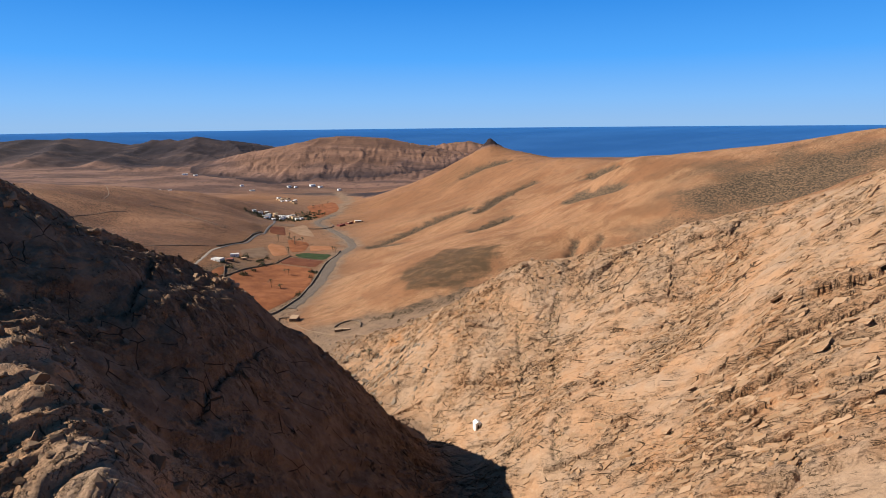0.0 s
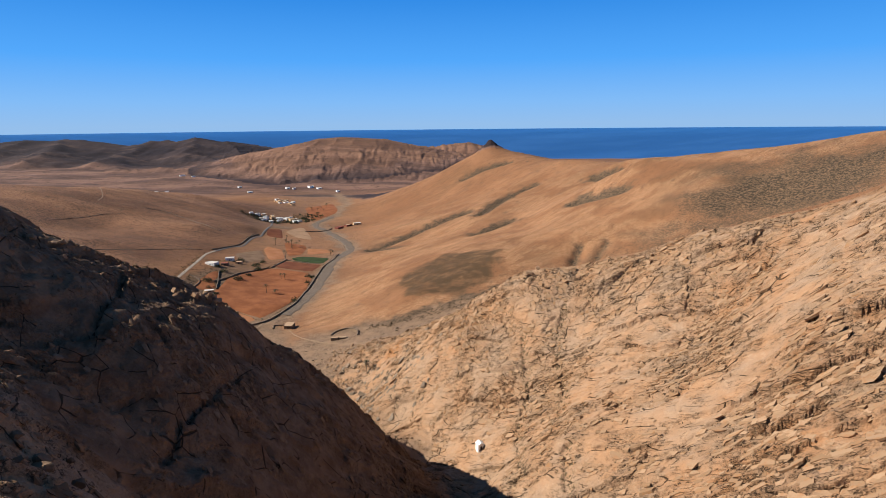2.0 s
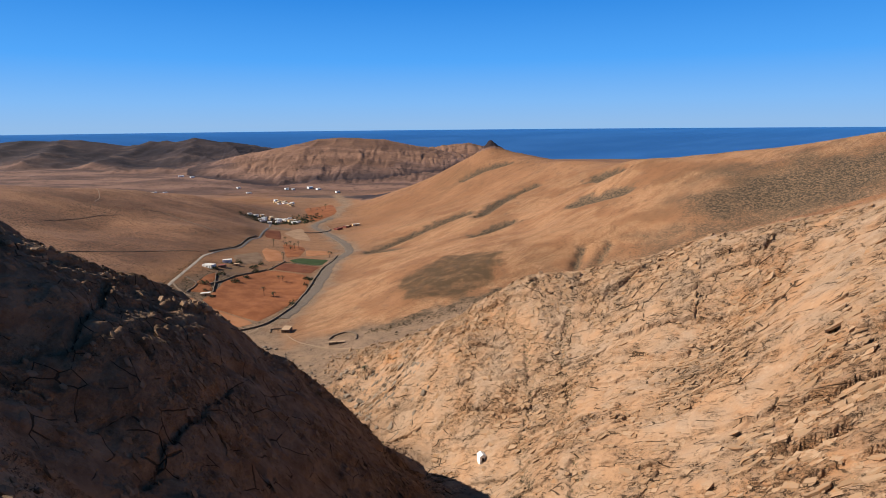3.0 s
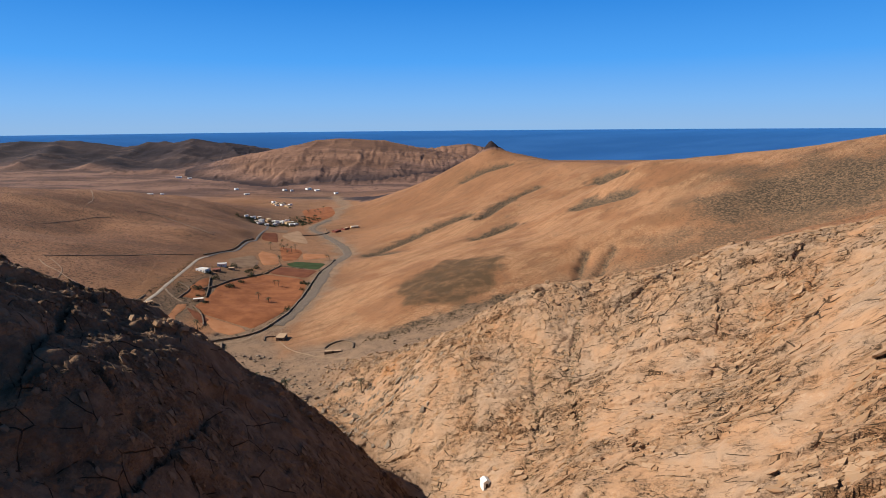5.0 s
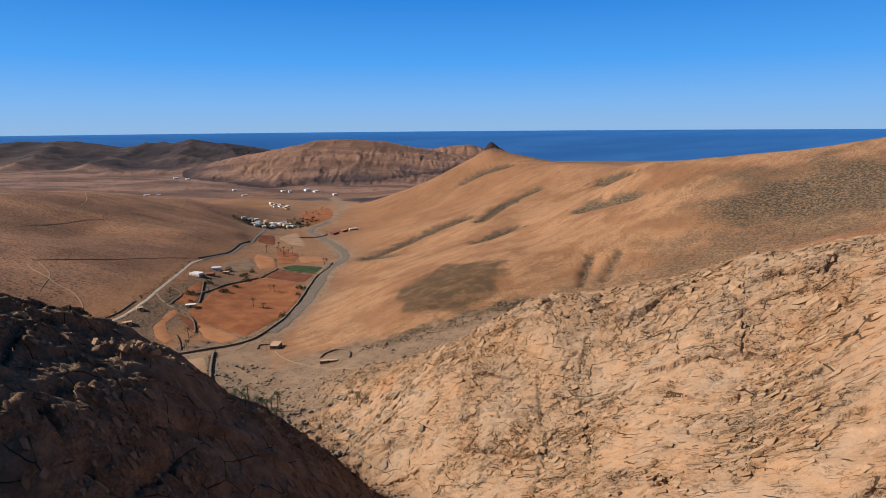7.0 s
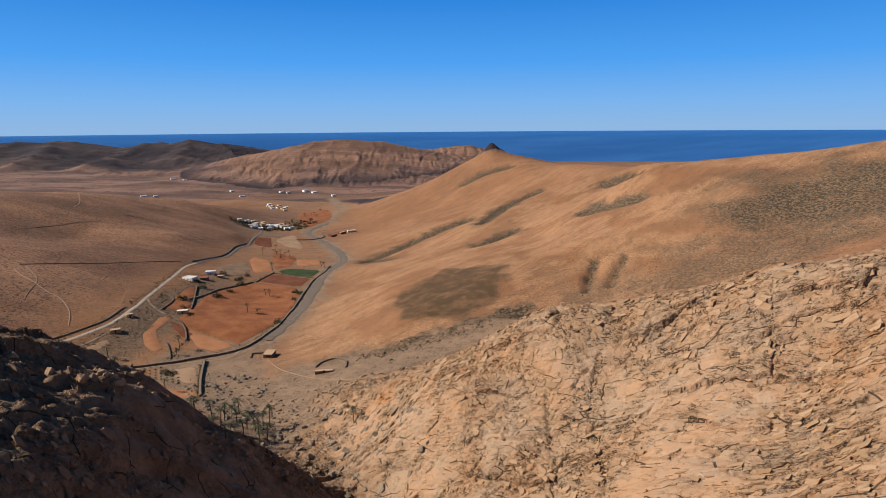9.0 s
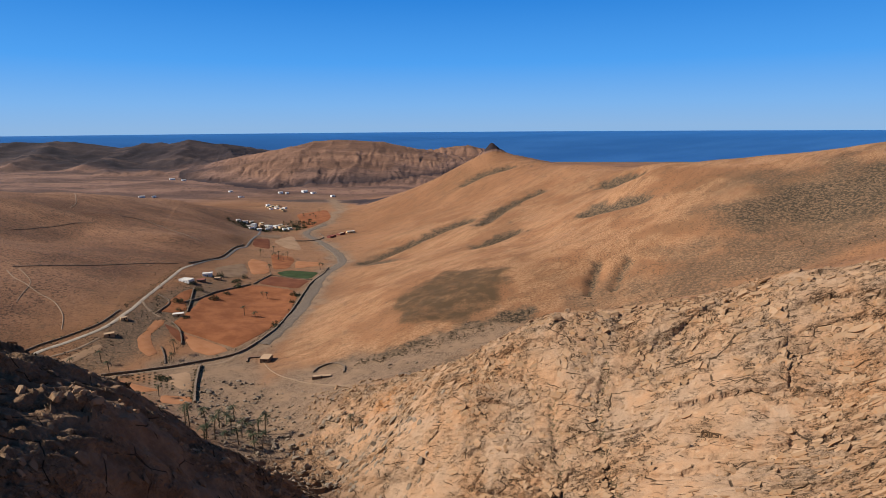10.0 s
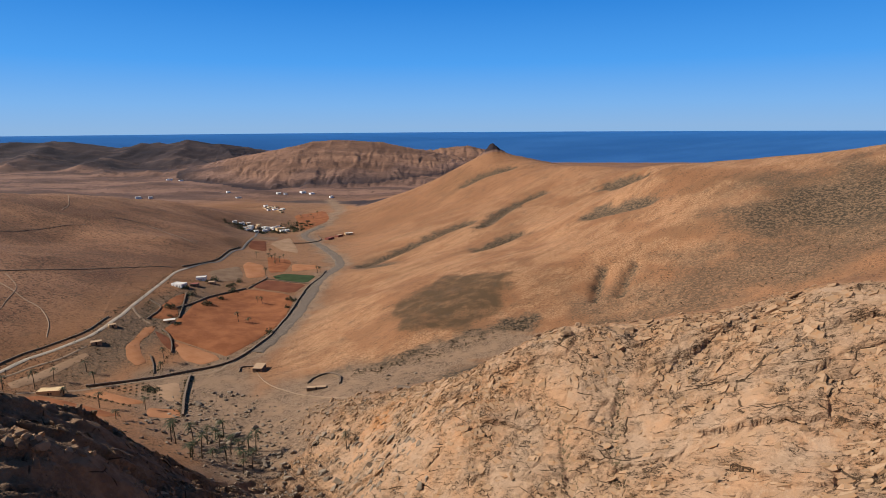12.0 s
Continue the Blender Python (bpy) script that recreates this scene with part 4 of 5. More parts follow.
stone_wall([(-225, 445), (-195, 464), (-176, 480), (-158, 494), (-149, 511), (-143, 543), (-141, 577), (-143, 624), (-146, 675), (-148, 721), (-145, 764), (-145, 815)], 1.5, "dark dry-stone wall along the riverbed", 1.2, 1.1)
stone_wall([(-172, 473), (-165, 450), (-158, 430), (-150, 410)], 1.8, "dark dry-stone wall beside the dry wash", 1.4)
stone_wall([(-88, 452), (-86, 459), (-80, 464), (-74, 463), (-68, 456), (-66, 444)], 1.3, "ruined curved stone pen wall")
stone_wall([(-142, 482), (-143, 489), (-136, 491), (-131, 490)], 1.1, "low stone pen wall beside the old house")
stone_wall([(-210, 497), (-203, 486), (-196, 472)], 1.0, "short dark field wall between terraces")
stone_wall([(-206, 703), (-202, 752), (-205, 764)], 1.2, "dark field boundary wall")
stone_wall([(-201, 754), (-151, 742)], 1.0, "low field wall under the green plot")
stone_wall([(-236, 600), (-229, 622), (-226, 650), (-218, 676), (-208, 700)], 1.4, "dark curved terrace wall")
stone_wall([(-223, 545), (-213, 534), (-205, 520), (-199, 506)], 1.4, "dark curved terrace wall")
stone_wall([(-292, 420), (-285, 447), (-281, 468), (-272, 490), (-265, 515), (-266, 548)], 0.9, "low dark wall above the road")
stone_wall([(-295, 752), (-283, 822), (-288, 880), (-293, 934)], 1.2, "dark wall along the tarmac road")
stone_wall([(-299, 733), (-318, 712), (-336, 686), (-363, 640), (-390, 604)], 0.8, "long low stone boundary on the hillside")
stone_wall([(-472, 872), (-493, 846), (-515, 779)], 0.6, "faint old stone boundary high on the hillside")
stone_wall([(-463, 924), (-417, 922), (-338, 868), (-323, 862)], 0.8, "broken old stone boundary on the hillside")
stone_wall([(-262, 606), (-246, 592), (-243, 562)], 1.2, "dark terrace wall beside the track")
stone_wall([(-246, 645), (-233, 606), (-224, 577)], 1.4, "dark terrace wall with shrubs")
stone_wall([(-235, 1010), (-212, 1030), (-200, 1060), (-215, 1110)], 1.5, "dark wall at the riverbed bend")


# ---- buildings ----
ROOF_TILE = plain_material("pale_flat_roof", (0.50, 0.46, 0.40), (0.60, 0.56, 0.50), 0.8, 0.9, 0.02, (0.40, 0.34, 0.28))
GLASS = plain_material("dark_window", (0.02, 0.025, 0.03), (0.04, 0.045, 0.05), 1.0, 0.2, 0.0)
RED_ROOF = plain_material("rusty_red_roof", (0.20, 0.060, 0.045), (0.27, 0.090, 0.060), 0.6, 0.8, 0.02)


def bevelled(bm, width=0.06):
    bmesh.ops.bevel(bm, geom=bm.edges[:], offset=width, segments=1, affect="EDGES")
    return bm


def shell(w, d, h, openings, depth=0.25):
    """Four walls of a box with front and side openings pressed in: (side, along, sill, width, height)."""
    bm = bmesh.new()
    box(bm, -w / 2, w / 2, -d / 2, d / 2, -1.5, h)
    return bevelled(bm)


def building(name, x, y, w, d, h, turn, walls, roof, label, windows=2, parapet=0.35, category="house", lean=0.0):
    base = new(name)
    base.matrix_world = pose(x, y, ground_at(x, y), 0, 0, turn)
    part("wall", shell(w, d, h, ()), walls, base)
    bm = bmesh.new()
    box(bm, -w / 2 + 0.2, w / 2 - 0.2, -d / 2 + 0.2, d / 2 - 0.2, h + 0.004, h + 0.12)
    if lean:
        for v in bm.verts:
            v.co.z += lean * (v.co.y / d + 0.5)
            v.co.x *= 1 + 0.7 / w
            v.co.y *= 1 + 0.7 / d
    part("roof", bm, roof, base)
    if parapet:
        for sx, sy, lx, ly in ((0, -1, w, 0.2), (0, 1, w, 0.2), (-1, 0, 0.2, d - 0.4), (1, 0, 0.2, d - 0.4)):
            bm = bmesh.new()
            cx, cy = sx * (w / 2 - 0.1), sy * (d / 2 - 0.1)
            box(bm, cx - lx / 2, cx + lx / 2, cy - ly / 2, cy + ly / 2, h + 0.002, h + parapet)
            part("parapet", bm, walls, base)
    bm = bmesh.new()
    box(bm, -0.5, 0.5, -d / 2 - 0.06, -d / 2 + 0.1, 0, 2.1)
    part("door", bevelled(bm, 0.02), DARK_OPENING, base, "dark wooden door")
    for k in range(windows):
        wx = (k - (windows - 1) / 2) * w / (windows + 0.4) + (1.4 if windows % 2 and k == windows // 2 else 0)
        if abs(wx) < 1.1:
            wx = 1.3
        bm = bmesh.new()
        box(bm, wx - 0.45, wx + 0.45, -d / 2 - 0.05, -d / 2 + 0.1, 1.0, 2.1)
        win = part("window", bevelled(bm, 0.02), GLASS, base)
        bm = bmesh.new()
        box(bm, wx - 0.55, wx + 0.55, -d / 2 - 0.14, -d / 2 + 0.05, 0.9, 0.995)
        part("sill", bm, walls, win)
    return tagged(base, label, category)


def chapel():
    x, y = 14.3, 237.6
    base = new("chapel")
    base.matrix_world = pose(x, y, ground_at(x, y) - 0.3, 0, 0, 20)
    w, d, h = 2.7, 3.0, 2.3
    bm = bmesh.new()
    prof = [(-w / 2, -2), (w / 2, -2), (w / 2, h), (0, h + 0.8), (-w / 2, h)]
    f = bm.faces.new([bm.verts.new((px, -d / 2, pz)) for px, pz in prof])
    out = bmesh.ops.extrude_face_region(bm, geom=[f])
    bmesh.ops.translate(bm, vec=(0, d, 0), verts=[g for g in out["geom"] if isinstance(g, bmesh.types.BMVert)])
    bmesh.ops.recalc_face_normals(bm, faces=bm.faces[:])
    part("wall", bevelled(bm, 0.05), WHITEWASH, base)
    for s in (-1, 1):
        bm = bmesh.new()
        box(bm, 0, 1.72, -d / 2 - 0.1, d / 2 + 0.1, 0.02, 0.12)
        ob = part("roof", bevelled(bm, 0.03), WHITEWASH, base, "whitewashed pitched roof slope")
        ob.matrix_basis = pose(0, 0, h + 0.82, 0, 30.6, 0) if s > 0 else pose(0, 0, h + 0.82, 0, -30.6, 0) @ Matrix.Translation((-1.72, 0, 0))
    bm = bmesh.new()
    box(bm, -0.4, 0.4, -d / 2 - 0.05, -d / 2 + 0.1, 0, 1.4)
    bmesh.ops.create_cone(bm, cap_ends=True, segments=16, radius1=0.4, radius2=0.4, depth=0.15, matrix=pose(0, -d / 2 + 0.025, 1.4, 90))
    part("door", bm, DARK_OPENING, base, "dark round-headed doorway")
    bm = bmesh.new()
    box(bm, -0.9, 0.9, -d / 2 - 0.9, -d / 2 + 0.05, -1.0, 0.02)
    part("doorstep", bevelled(bm, 0.04), STONE, base)
    tagged(base, "tiny whitewashed chapel on the granite slabs", "chapel")


chapel()
building("stone_house", -129, 485, 6.6, 8.6, 2.8, -3, STONE, EARTH_ROOF, "old dark stone house with flat earthen roof", 1, 0, lean=0.5)
building("field_shed", -235, 427, 13, 6, 3.0, 8, OCHRE, OCHRE, "ochre flat-roofed farm shed with dark doorway", 1, 0.25, "shed")
building("farmhouse", -262, 667, 13, 8, 3.2, -20, WHITEWASH, ROOF_TILE, "white farmhouse beside the valley road", 3)
building("farmhouse", -252, 679, 8, 6, 2.8, 10, STONE, RED_ROOF, "low farm building with rusty red roof", 1, 0)
building("farmhouse", -257, 709, 10, 7, 3.4, 15, WHITEWASH, ROOF_TILE, "white farmhouse among dark shrubs", 2)
building("outhouse", -243, 700, 7, 5, 2.6, 5, EARTH_ROOF, EARTH_ROOF, "small brown flat-roofed outhouse", 1, 0, "outhouse")
building("shed", -226, 564, 9, 5, 2.4, 18, OCHRE, ROOF_TILE, "low shed with pale panelled roof", 1, 0.1, "shed")
building("ruin", -249, 500, 7, 5, 1.9, 30, EARTH_ROOF, EARTH_ROOF, "ruined earth-walled hut below the road", 0, 0.3, "ruin")
building("hut", -254, 531, 5, 4, 2.2, 35, OCHRE, EARTH_ROOF, "small ochre roadside hut", 1, 0, "hut")
building("ruin", -22, 386, 6.5, 3.6, 1.6, -14, STONE, STONE, "low dark stone ruin on the saddle", 0, 0.25, "ruin")
building("ruin", -80, 441, 12, 3.4, 1.4, 8, STONE, EARTH_ROOF, "long low stone ruin by the pen", 0, 0.2, "ruin")
building("barn", -187, 1068, 16, 8, 2.8, 62, RED_ROOF, RED_ROOF, "rust-red walled farm pen on the slope", 1, 0.5, "barn")
building("barn", -177, 1104, 15, 8, 2.6, 62, RED_ROOF, EARTH_ROOF, "rust-red walled farm pen on the slope", 1, 0.5, "barn")
building("barn", -162, 1118, 14, 8, 3.0, 20, OCHRE, ROOF_TILE, "buff farm building on the slope", 1, 0.3, "barn")
HAMLET = [(-352, 1128, 8, 6, 3.0, 40), (-318, 1146, 8, 6, 2.8, -25), (-310, 1140, 6, 6, 5.6, 8), (-340, 1112, 7, 6, 3.0, 28), (-288, 1160, 8, 6, 3.0, -20), (-278, 1148, 7, 6, 2.8, 42), (-333, 1100, 9, 7, 3.4, 50), (-335, 1122, 8, 8, 6.0, -8), (-322, 1110, 7, 8, 3.2, 30), (-327, 1138, 9, 7, 3.6, 52), (-312, 1128, 8, 7, 3.2, 20), (-304, 1152, 9, 7, 3.6, -32), (-293, 1148, 10, 9, 4.6, 44), (-284, 1138, 8, 7, 3.2, 30), (-344, 1140, 8, 8, 3.3, 35), (-300, 1168, 7, 8, 3.0, 0), (-362, 1122, 7, 6, 2.8, 30), (-330, 1152, 7, 6, 2.8, 55)]
for k, (x, y, w, d, h, turn) in enumerate(HAMLET):
    tint = (WHITEWASH, WHITEWASH, OCHRE, WHITEWASH, EARTH_ROOF)[k % 5]
    label = "two-storey white flat-roofed village house" if h > 5 else "white flat-roofed village house among dark trees" if tint is WHITEWASH else "buff flat-roofed village house among dark trees"
    building("village_house", x, y, w, d, h, turn, tint if h < 5 else WHITEWASH, ROOF_TILE if k % 3 else EARTH_ROOF, label, 3)["group"] = "houses of the hamlet"
UPPER = [(-420, 1508, 9, 8, 3.2, 40), (-404, 1486, 10, 8, 3.2, 50), (-388, 1460, 9, 8, 3.2, 20), (-375, 1424, 10, 8, 3.2, 45), (-360, 1404, 9, 8, 3.2, 55), (-348, 1380, 8, 7, 3.0, 30), (-362, 1440, 8, 7, 3.0, 60), (-392, 1495, 8, 7, 3.0, 30), (-398, 1440, 8, 7, 3.0, 48), (-382, 1400, 7, 6, 3.0, 35), (-412, 1470, 7, 6, 2.8, 30)]
for k, (x, y, w, d, h, turn) in enumerate(UPPER):
    building("village_house", x, y, w, d, h, turn, OCHRE if k % 3 else WHITEWASH, EARTH_ROOF if k % 2 else ROOF_TILE, "buff flat-roofed house of the upper hamlet" if k % 3 else "pale house of the upper hamlet", 2)["group"] = "houses of the upper hamlet"
FAR = [(-616, 1811, 10, 9, 4, 40), (-546, 1690, 14, 8, 3, 35), (-471, 1812, 11, 10, 4, 40), (-449, 1805, 8, 8, 4, 30), (-404, 1831, 15, 12, 5, 45), (-374, 1811, 13, 12, 4, 40), (-306, 1747, 10, 8, 4.5, 40), (-905, 2080, 18, 12, 5, 30), (-865, 2075, 12, 10, 4, 40), (-793, 1643, 14, 10, 4, 35), (-765, 1652, 10, 8, 4, 30)]
for x, y, w, d, h, turn in FAR:
    building("distant_house", x, y, w, d, h, turn, WHITEWASH, ROOF_TILE, "white low building far down the valley", 3)["group"] = "distant farm buildings"


# ---- plants ----
FROND = plain_material("palm_frond", (0.022, 0.030, 0.012), (0.046, 0.054, 0.022), 0.5, 0.7, 0.02, (0.085, 0.065, 0.032))
TRUNK = plain_material("palm_trunk", (0.070, 0.050, 0.034), (0.125, 0.092, 0.062), 0.25, 0.95, 0.06)
LEAF = plain_material("shrub_leaf", (0.026, 0.034, 0.014), (0.060, 0.062, 0.028), 0.4, 0.8, 0.02)
DRY = plain_material("dry_scrub", (0.055, 0.040, 0.024), (0.110, 0.082, 0.048), 0.5, 0.95, 0.03)


def palm(name, height, fronds, seed, label, where):
    rs = random.Random(seed)
    base = new(name)
    base.matrix_world = Matrix.Translation(where)
    bm = bmesh.new()
    rings, sides = 11, 8
    lean = (rs.uniform(-0.5, 0.5), rs.uniform(-0.4, 0.4))
    prev = None
    top = None
    for i in range(rings):
        t = i / (rings - 1)
        r = (0.21 - 0.06 * t + (0.08 if i == 0 else 0)) * (1.0 + 0.14 * (i % 2))
        cx, cy, cz = lean[0] * t * t, lean[1] * t * t, height * t - 0.3
        ring = [bm.verts.new((cx + r * math.cos(a * 2 * math.pi / sides), cy + r * math.sin(a * 2 * math.pi / sides), cz)) for a in range(sides)]
        if prev:
            for a in range(sides):
                bm.faces.new((prev[a], prev[(a + 1) % sides], ring[(a + 1) % sides], ring[a]))
        prev, top = ring, Vector((cx, cy, cz))
    bm.faces.new(prev)
    part("trunk", bm, TRUNK, base)
    bm = bmesh.new()
    for k in range(fronds):
        a = k * 2.399 + rs.uniform(-0.2, 0.2)
        rise = rs.uniform(-0.5, 1.25)
        length = rs.uniform(1.9, 2.9)
        out = Vector((math.cos(a), math.sin(a), 0))
        side = Vector((-math.sin(a), math.cos(a), 0))
        spine = []
        for i in range(7):
            t = i / 6
            spine.append(top + out * length * t * math.cos(rise * (1 - 0.5 * t)) + Vector((0, 0, length * (math.sin(rise) * t - (0.55 + 0.3 * max(0, rise)) * t * t))))
        for i in range(6):
            for s in (-1, 1):
                w0 = 0.42 * math.sin(math.pi * (0.12 + 0.8 * i / 6))
                p, q = spine[i], spine[i + 1]
                tip = p.lerp(q, 0.9) + side * s * w0 + Vector((0, 0, -0.22 * w0)) + out * 0.2
                bm.faces.new([bm.verts.new(v) for v in (p, p.lerp(q, 0.72), tip)])
    part("crown", bm, FROND, base)
    return tagged(base, label, "palm tree")


def shrub_mesh(bm, seed, spread, height, leaves, at=(0, 0, 0)):
    rs = random.Random(seed)
    for _ in range(leaves):
        a, r = rs.uniform(0, 6.283), spread * math.sqrt(rs.random())
        top = height * (1 - 0.75 * (r / spread) ** 2) * (0.8 + 0.4 * math.sin(3 * a + seed))
        c = Vector((at[0] + r * math.cos(a), at[1] + r * math.sin(a), at[2] + max(0.05, rs.uniform(0.25, 1.0) * top)))
        s = rs.uniform(0.12, 0.28) * (0.6 + spread * 0.35)
        u = Vector((rs.uniform(-1, 1), rs.uniform(-1, 1), rs.uniform(-1, 1))).normalized() * s
        v = Vector((rs.uniform(-1, 1), rs.uniform(-1, 1), rs.uniform(-1, 1))).normalized() * s
        bm.faces.new([bm.verts.new(p) for p in (c + u, c + v, c - u * 0.8)])


def shrub(name, seed, spread, height, leaves, material, label, where, category="shrub"):
    base = new(name)
    base.matrix_world = Matrix.Translation(where)
    bm = bmesh.new()
    rs = random.Random(seed + 5)
    for k in range(5):
        a = k * 1.3
        tip = Vector((math.cos(a) * spread * 0.5, math.sin(a) * spread * 0.5, height * 0.6))
        w = 0.05 + 0.02 * spread
        vs = [bm.verts.new(p) for p in (Vector((-w, 0, -0.3)), Vector((w, 0, -0.3)), Vector((0, w * 1.5, -0.3)), tip)]
        for f in ((0, 1, 3), (1, 2, 3), (2, 0, 3)):
            bm.faces.new([vs[i] for i in f])
    part("stem", bm, TRUNK, base)
    bm = bmesh.new()
    shrub_mesh(bm, seed, spread, height, leaves)
    part("foliage", bm, material, base)
    return tagged(base, label, category)


def scatter_copies(kinds, places, low, high, seed, group):
    rs = random.Random(seed)
    zs = land(np.array([p[0] for p in places]), np.array([p[1] for p in places]))
    for (x, y), z in zip(places, zs):
        ob = copy_thing(rs.choice(kinds), Matrix.Identity(4))
        k = rs.uniform(low, high)
        ob.matrix_basis = pose(x, y, z, 0, 0, rs.uniform(0, 360)) @ Matrix.Diagonal((k, k, k * rs.uniform(0.9, 1.15), 1))
        ob["group"] = group


PALM_A = [(-47, 351), (-96, 370), (-104, 352), (-105, 371), (-121, 372), (-120, 380), (-118, 386), (-133, 364), (-136, 366), (-119, 348), (-117, 346), (-115, 351), (-98, 357), (-98, 365), (-106, 363), (-112, 365), (-128, 372), (-101, 361), (-92, 352)]
PALM_B = [(-176, 651), (-181, 654), (-178, 588), (-168, 586), (-243, 855), (-219, 853), (-209, 862), (-215, 841), (-233, 875), (-205, 765), (-238, 898), (-277, 1315), (-270, 1316), (-264, 1348), (-153, 802), (-150, 804), (-195, 480), (-198, 492), (-235, 463), (-246, 447), (-222, 449), (-228, 428), (-260, 423), (-196, 409), (-175, 388), (-174, 416), (-247, 431), (-284, 1290), (-292, 1320), (-262, 1300), (-228, 868), (-212, 850)]
x0, y0 = PALM_A[0]
palms = [palm("palm_tree", 8.5, 26, 1, "tall date palm with ragged dull green crown", (x0, y0, ground_at(x0, y0))),
         palm("palm_tree", 7.0, 22, 2, "slender palm with thin drooping fronds", (-94, 345, ground_at(-94, 345))),
         palm("palm_tree", 4.2, 24, 3, "short bushy palm with dense fronds", (-112, 356, ground_at(-112, 356)))]
for p in palms:
    p["group"] = "palms of the gorge mouth"
scatter_copies(palms, PALM_A[1:], 1.15, 1.6, 11, "palms of the gorge mouth")
scatter_copies(palms, PALM_B, 1.0, 1.4, 12, "palms of the valley fields")

GREEN_TREES = [(-224, 708), (-222, 724), (-232, 577), (-219, 561), (-240, 643), (-219, 624), (-216, 650), (-255, 662), (-348, 1108), (-340, 1090), (-318, 1153), (-318, 1120), (-281, 1160), (-276, 1172), (-273, 1200), (-270, 1224), (-262, 1240), (-265, 1259), (-241, 597), (-155, 672), (-144, 563), (-150, 644), (-189, 448), (-250, 706), (-246, 716), (-352, 1120), (-308, 1104), (-296, 1132), (-286, 1120), (-262, 1150), (-256, 1170), (-184, 446), (-216, 683), (-149, 668), (-225, 700), (-346, 1102), (-338, 1098), (-329, 1094), (-316, 1112), (-306, 1118), (-300, 1128), (-290, 1130), (-280, 1128), (-272, 1140), (-358, 1112), (-364, 1104), (-278, 1180), (-262, 1190), (-256, 1205), (-250, 1222), (-376, 1112), (-266, 1168)]
trees = [shrub("tree", 21, 2.6, 3.6, 420, LEAF, "dark green rounded tree beside the fields", (-218, 693, ground_at(-218, 693)), "tree"),
         shrub("tree", 22, 3.4, 3.0, 460, LEAF, "spreading dark green tamarisk tree", (-370, 1101, ground_at(-370, 1101)), "tree")]
scatter_copies(trees, GREEN_TREES, 0.8, 1.7, 13, "dark trees of the valley")
orchard = [shrub("orchard_bush", 31, 0.8, 1.1, 110, LEAF, "small clipped orchard bush in a row", (-212, 445, ground_at(-212, 445)), "bush")]
ROWS_O = []
for r in range(5):
    for k in range(9 - r):
        ROWS_O.append((-209 + 4.6 * k + 2.2 * r, 445.5 - 1.9 * k + 3.2 * r))
for k in range(11):
    ROWS_O.append((-222 + 4.2 * k, 431.5 - 1.5 * k))
for k in range(12):
    ROWS_O.append((-171.5 + 1.5 * k, 464 - 4.2 * k))
scatter_copies(orchard, ROWS_O, 0.8, 1.25, 14, "orchard rows")


# ---- loose rock ----
def rock_material(name, low, high, warm):
    n = Nodes(name)
    color = n.mix(n.island(), low, high)
    color = n.mix(n.ramp(n.noise(1.6, 5, 0.7), 0.45, 0.7, 0, 0.8), color, warm)
    h = n.math("ADD", n.noise(0.35, 5, 0.7), n.math("MULTIPLY", n.noise(1.3, 3), 1.5))
    return n.done(color, 0.95, h, 0.12, 0.7, 0.12)


GRANITE = rock_material("granite", (0.225, 0.138, 0.078), (0.340, 0.222, 0.136), (0.300, 0.152, 0.070))
# the granite again, made darker: shade of the ridge is in its colour
SHADED_GRANITE = rock_material("shaded_granite", (0.120, 0.076, 0.046), (0.230, 0.152, 0.096), (0.180, 0.100, 0.052))
GREYROCK = rock_material("grey_rock", (0.130, 0.098, 0.070), (0.255, 0.200, 0.150), (0.215, 0.145, 0.09))


def rock_shape(seed, flat=0.7):
    """A blunt angular block: vertices and triangles."""
    rs = np.random.RandomState(seed)
    bm = bmesh.new()
    for p in rs.uniform(-1, 1, (15, 3)):
        p = p / max(1.0, np.abs(p).sum() / 1.6)
        bm.verts.new((p[0], p[1], p[2] * flat))
    got = bmesh.ops.convex_hull(bm, input=bm.verts[:])
    loose = [v for v in bm.verts if not v.link_faces]
    bmesh.ops.delete(bm, geom=loose, context="VERTS")
    bmesh.ops.triangulate(bm, faces=bm.faces[:])
    bm.verts.index_update()
    v = np.array([v.co[:] for v in bm.verts])
    f = np.array([[q.index for q in t.verts] for t in bm.faces])
    bm.free()
    return v, f


SHAPES = [rock_shape(500 + k, 0.75) for k in range(10)]
PLATES = [rock_shape(600 + k, 0.32) for k in range(8)]


def block_shape(seed):
    """A split block with skewed faces: vertices and triangles."""
    rs = np.random.RandomState(seed)
    v = np.array([(sx, sy, sz) for sz in (-1, 1) for sx, sy in ((-1, -1), (1, -1), (1, 1), (-1, 1))], float)
    v = v * rs.uniform(0.6, 1.15, (8, 3)) * (1.0, 0.62, 0.42)
    q = [(0, 3, 2, 1), (4, 5, 6, 7), (0, 1, 5, 4), (1, 2, 6, 5), (2, 3, 7, 6), (3, 0, 4, 7)]
    return v, np.array([t for a, b, c, d in q for t in ((a, b, c), (a, c, d))])


BLOCKS = [block_shape(640 + k) for k in range(14)]


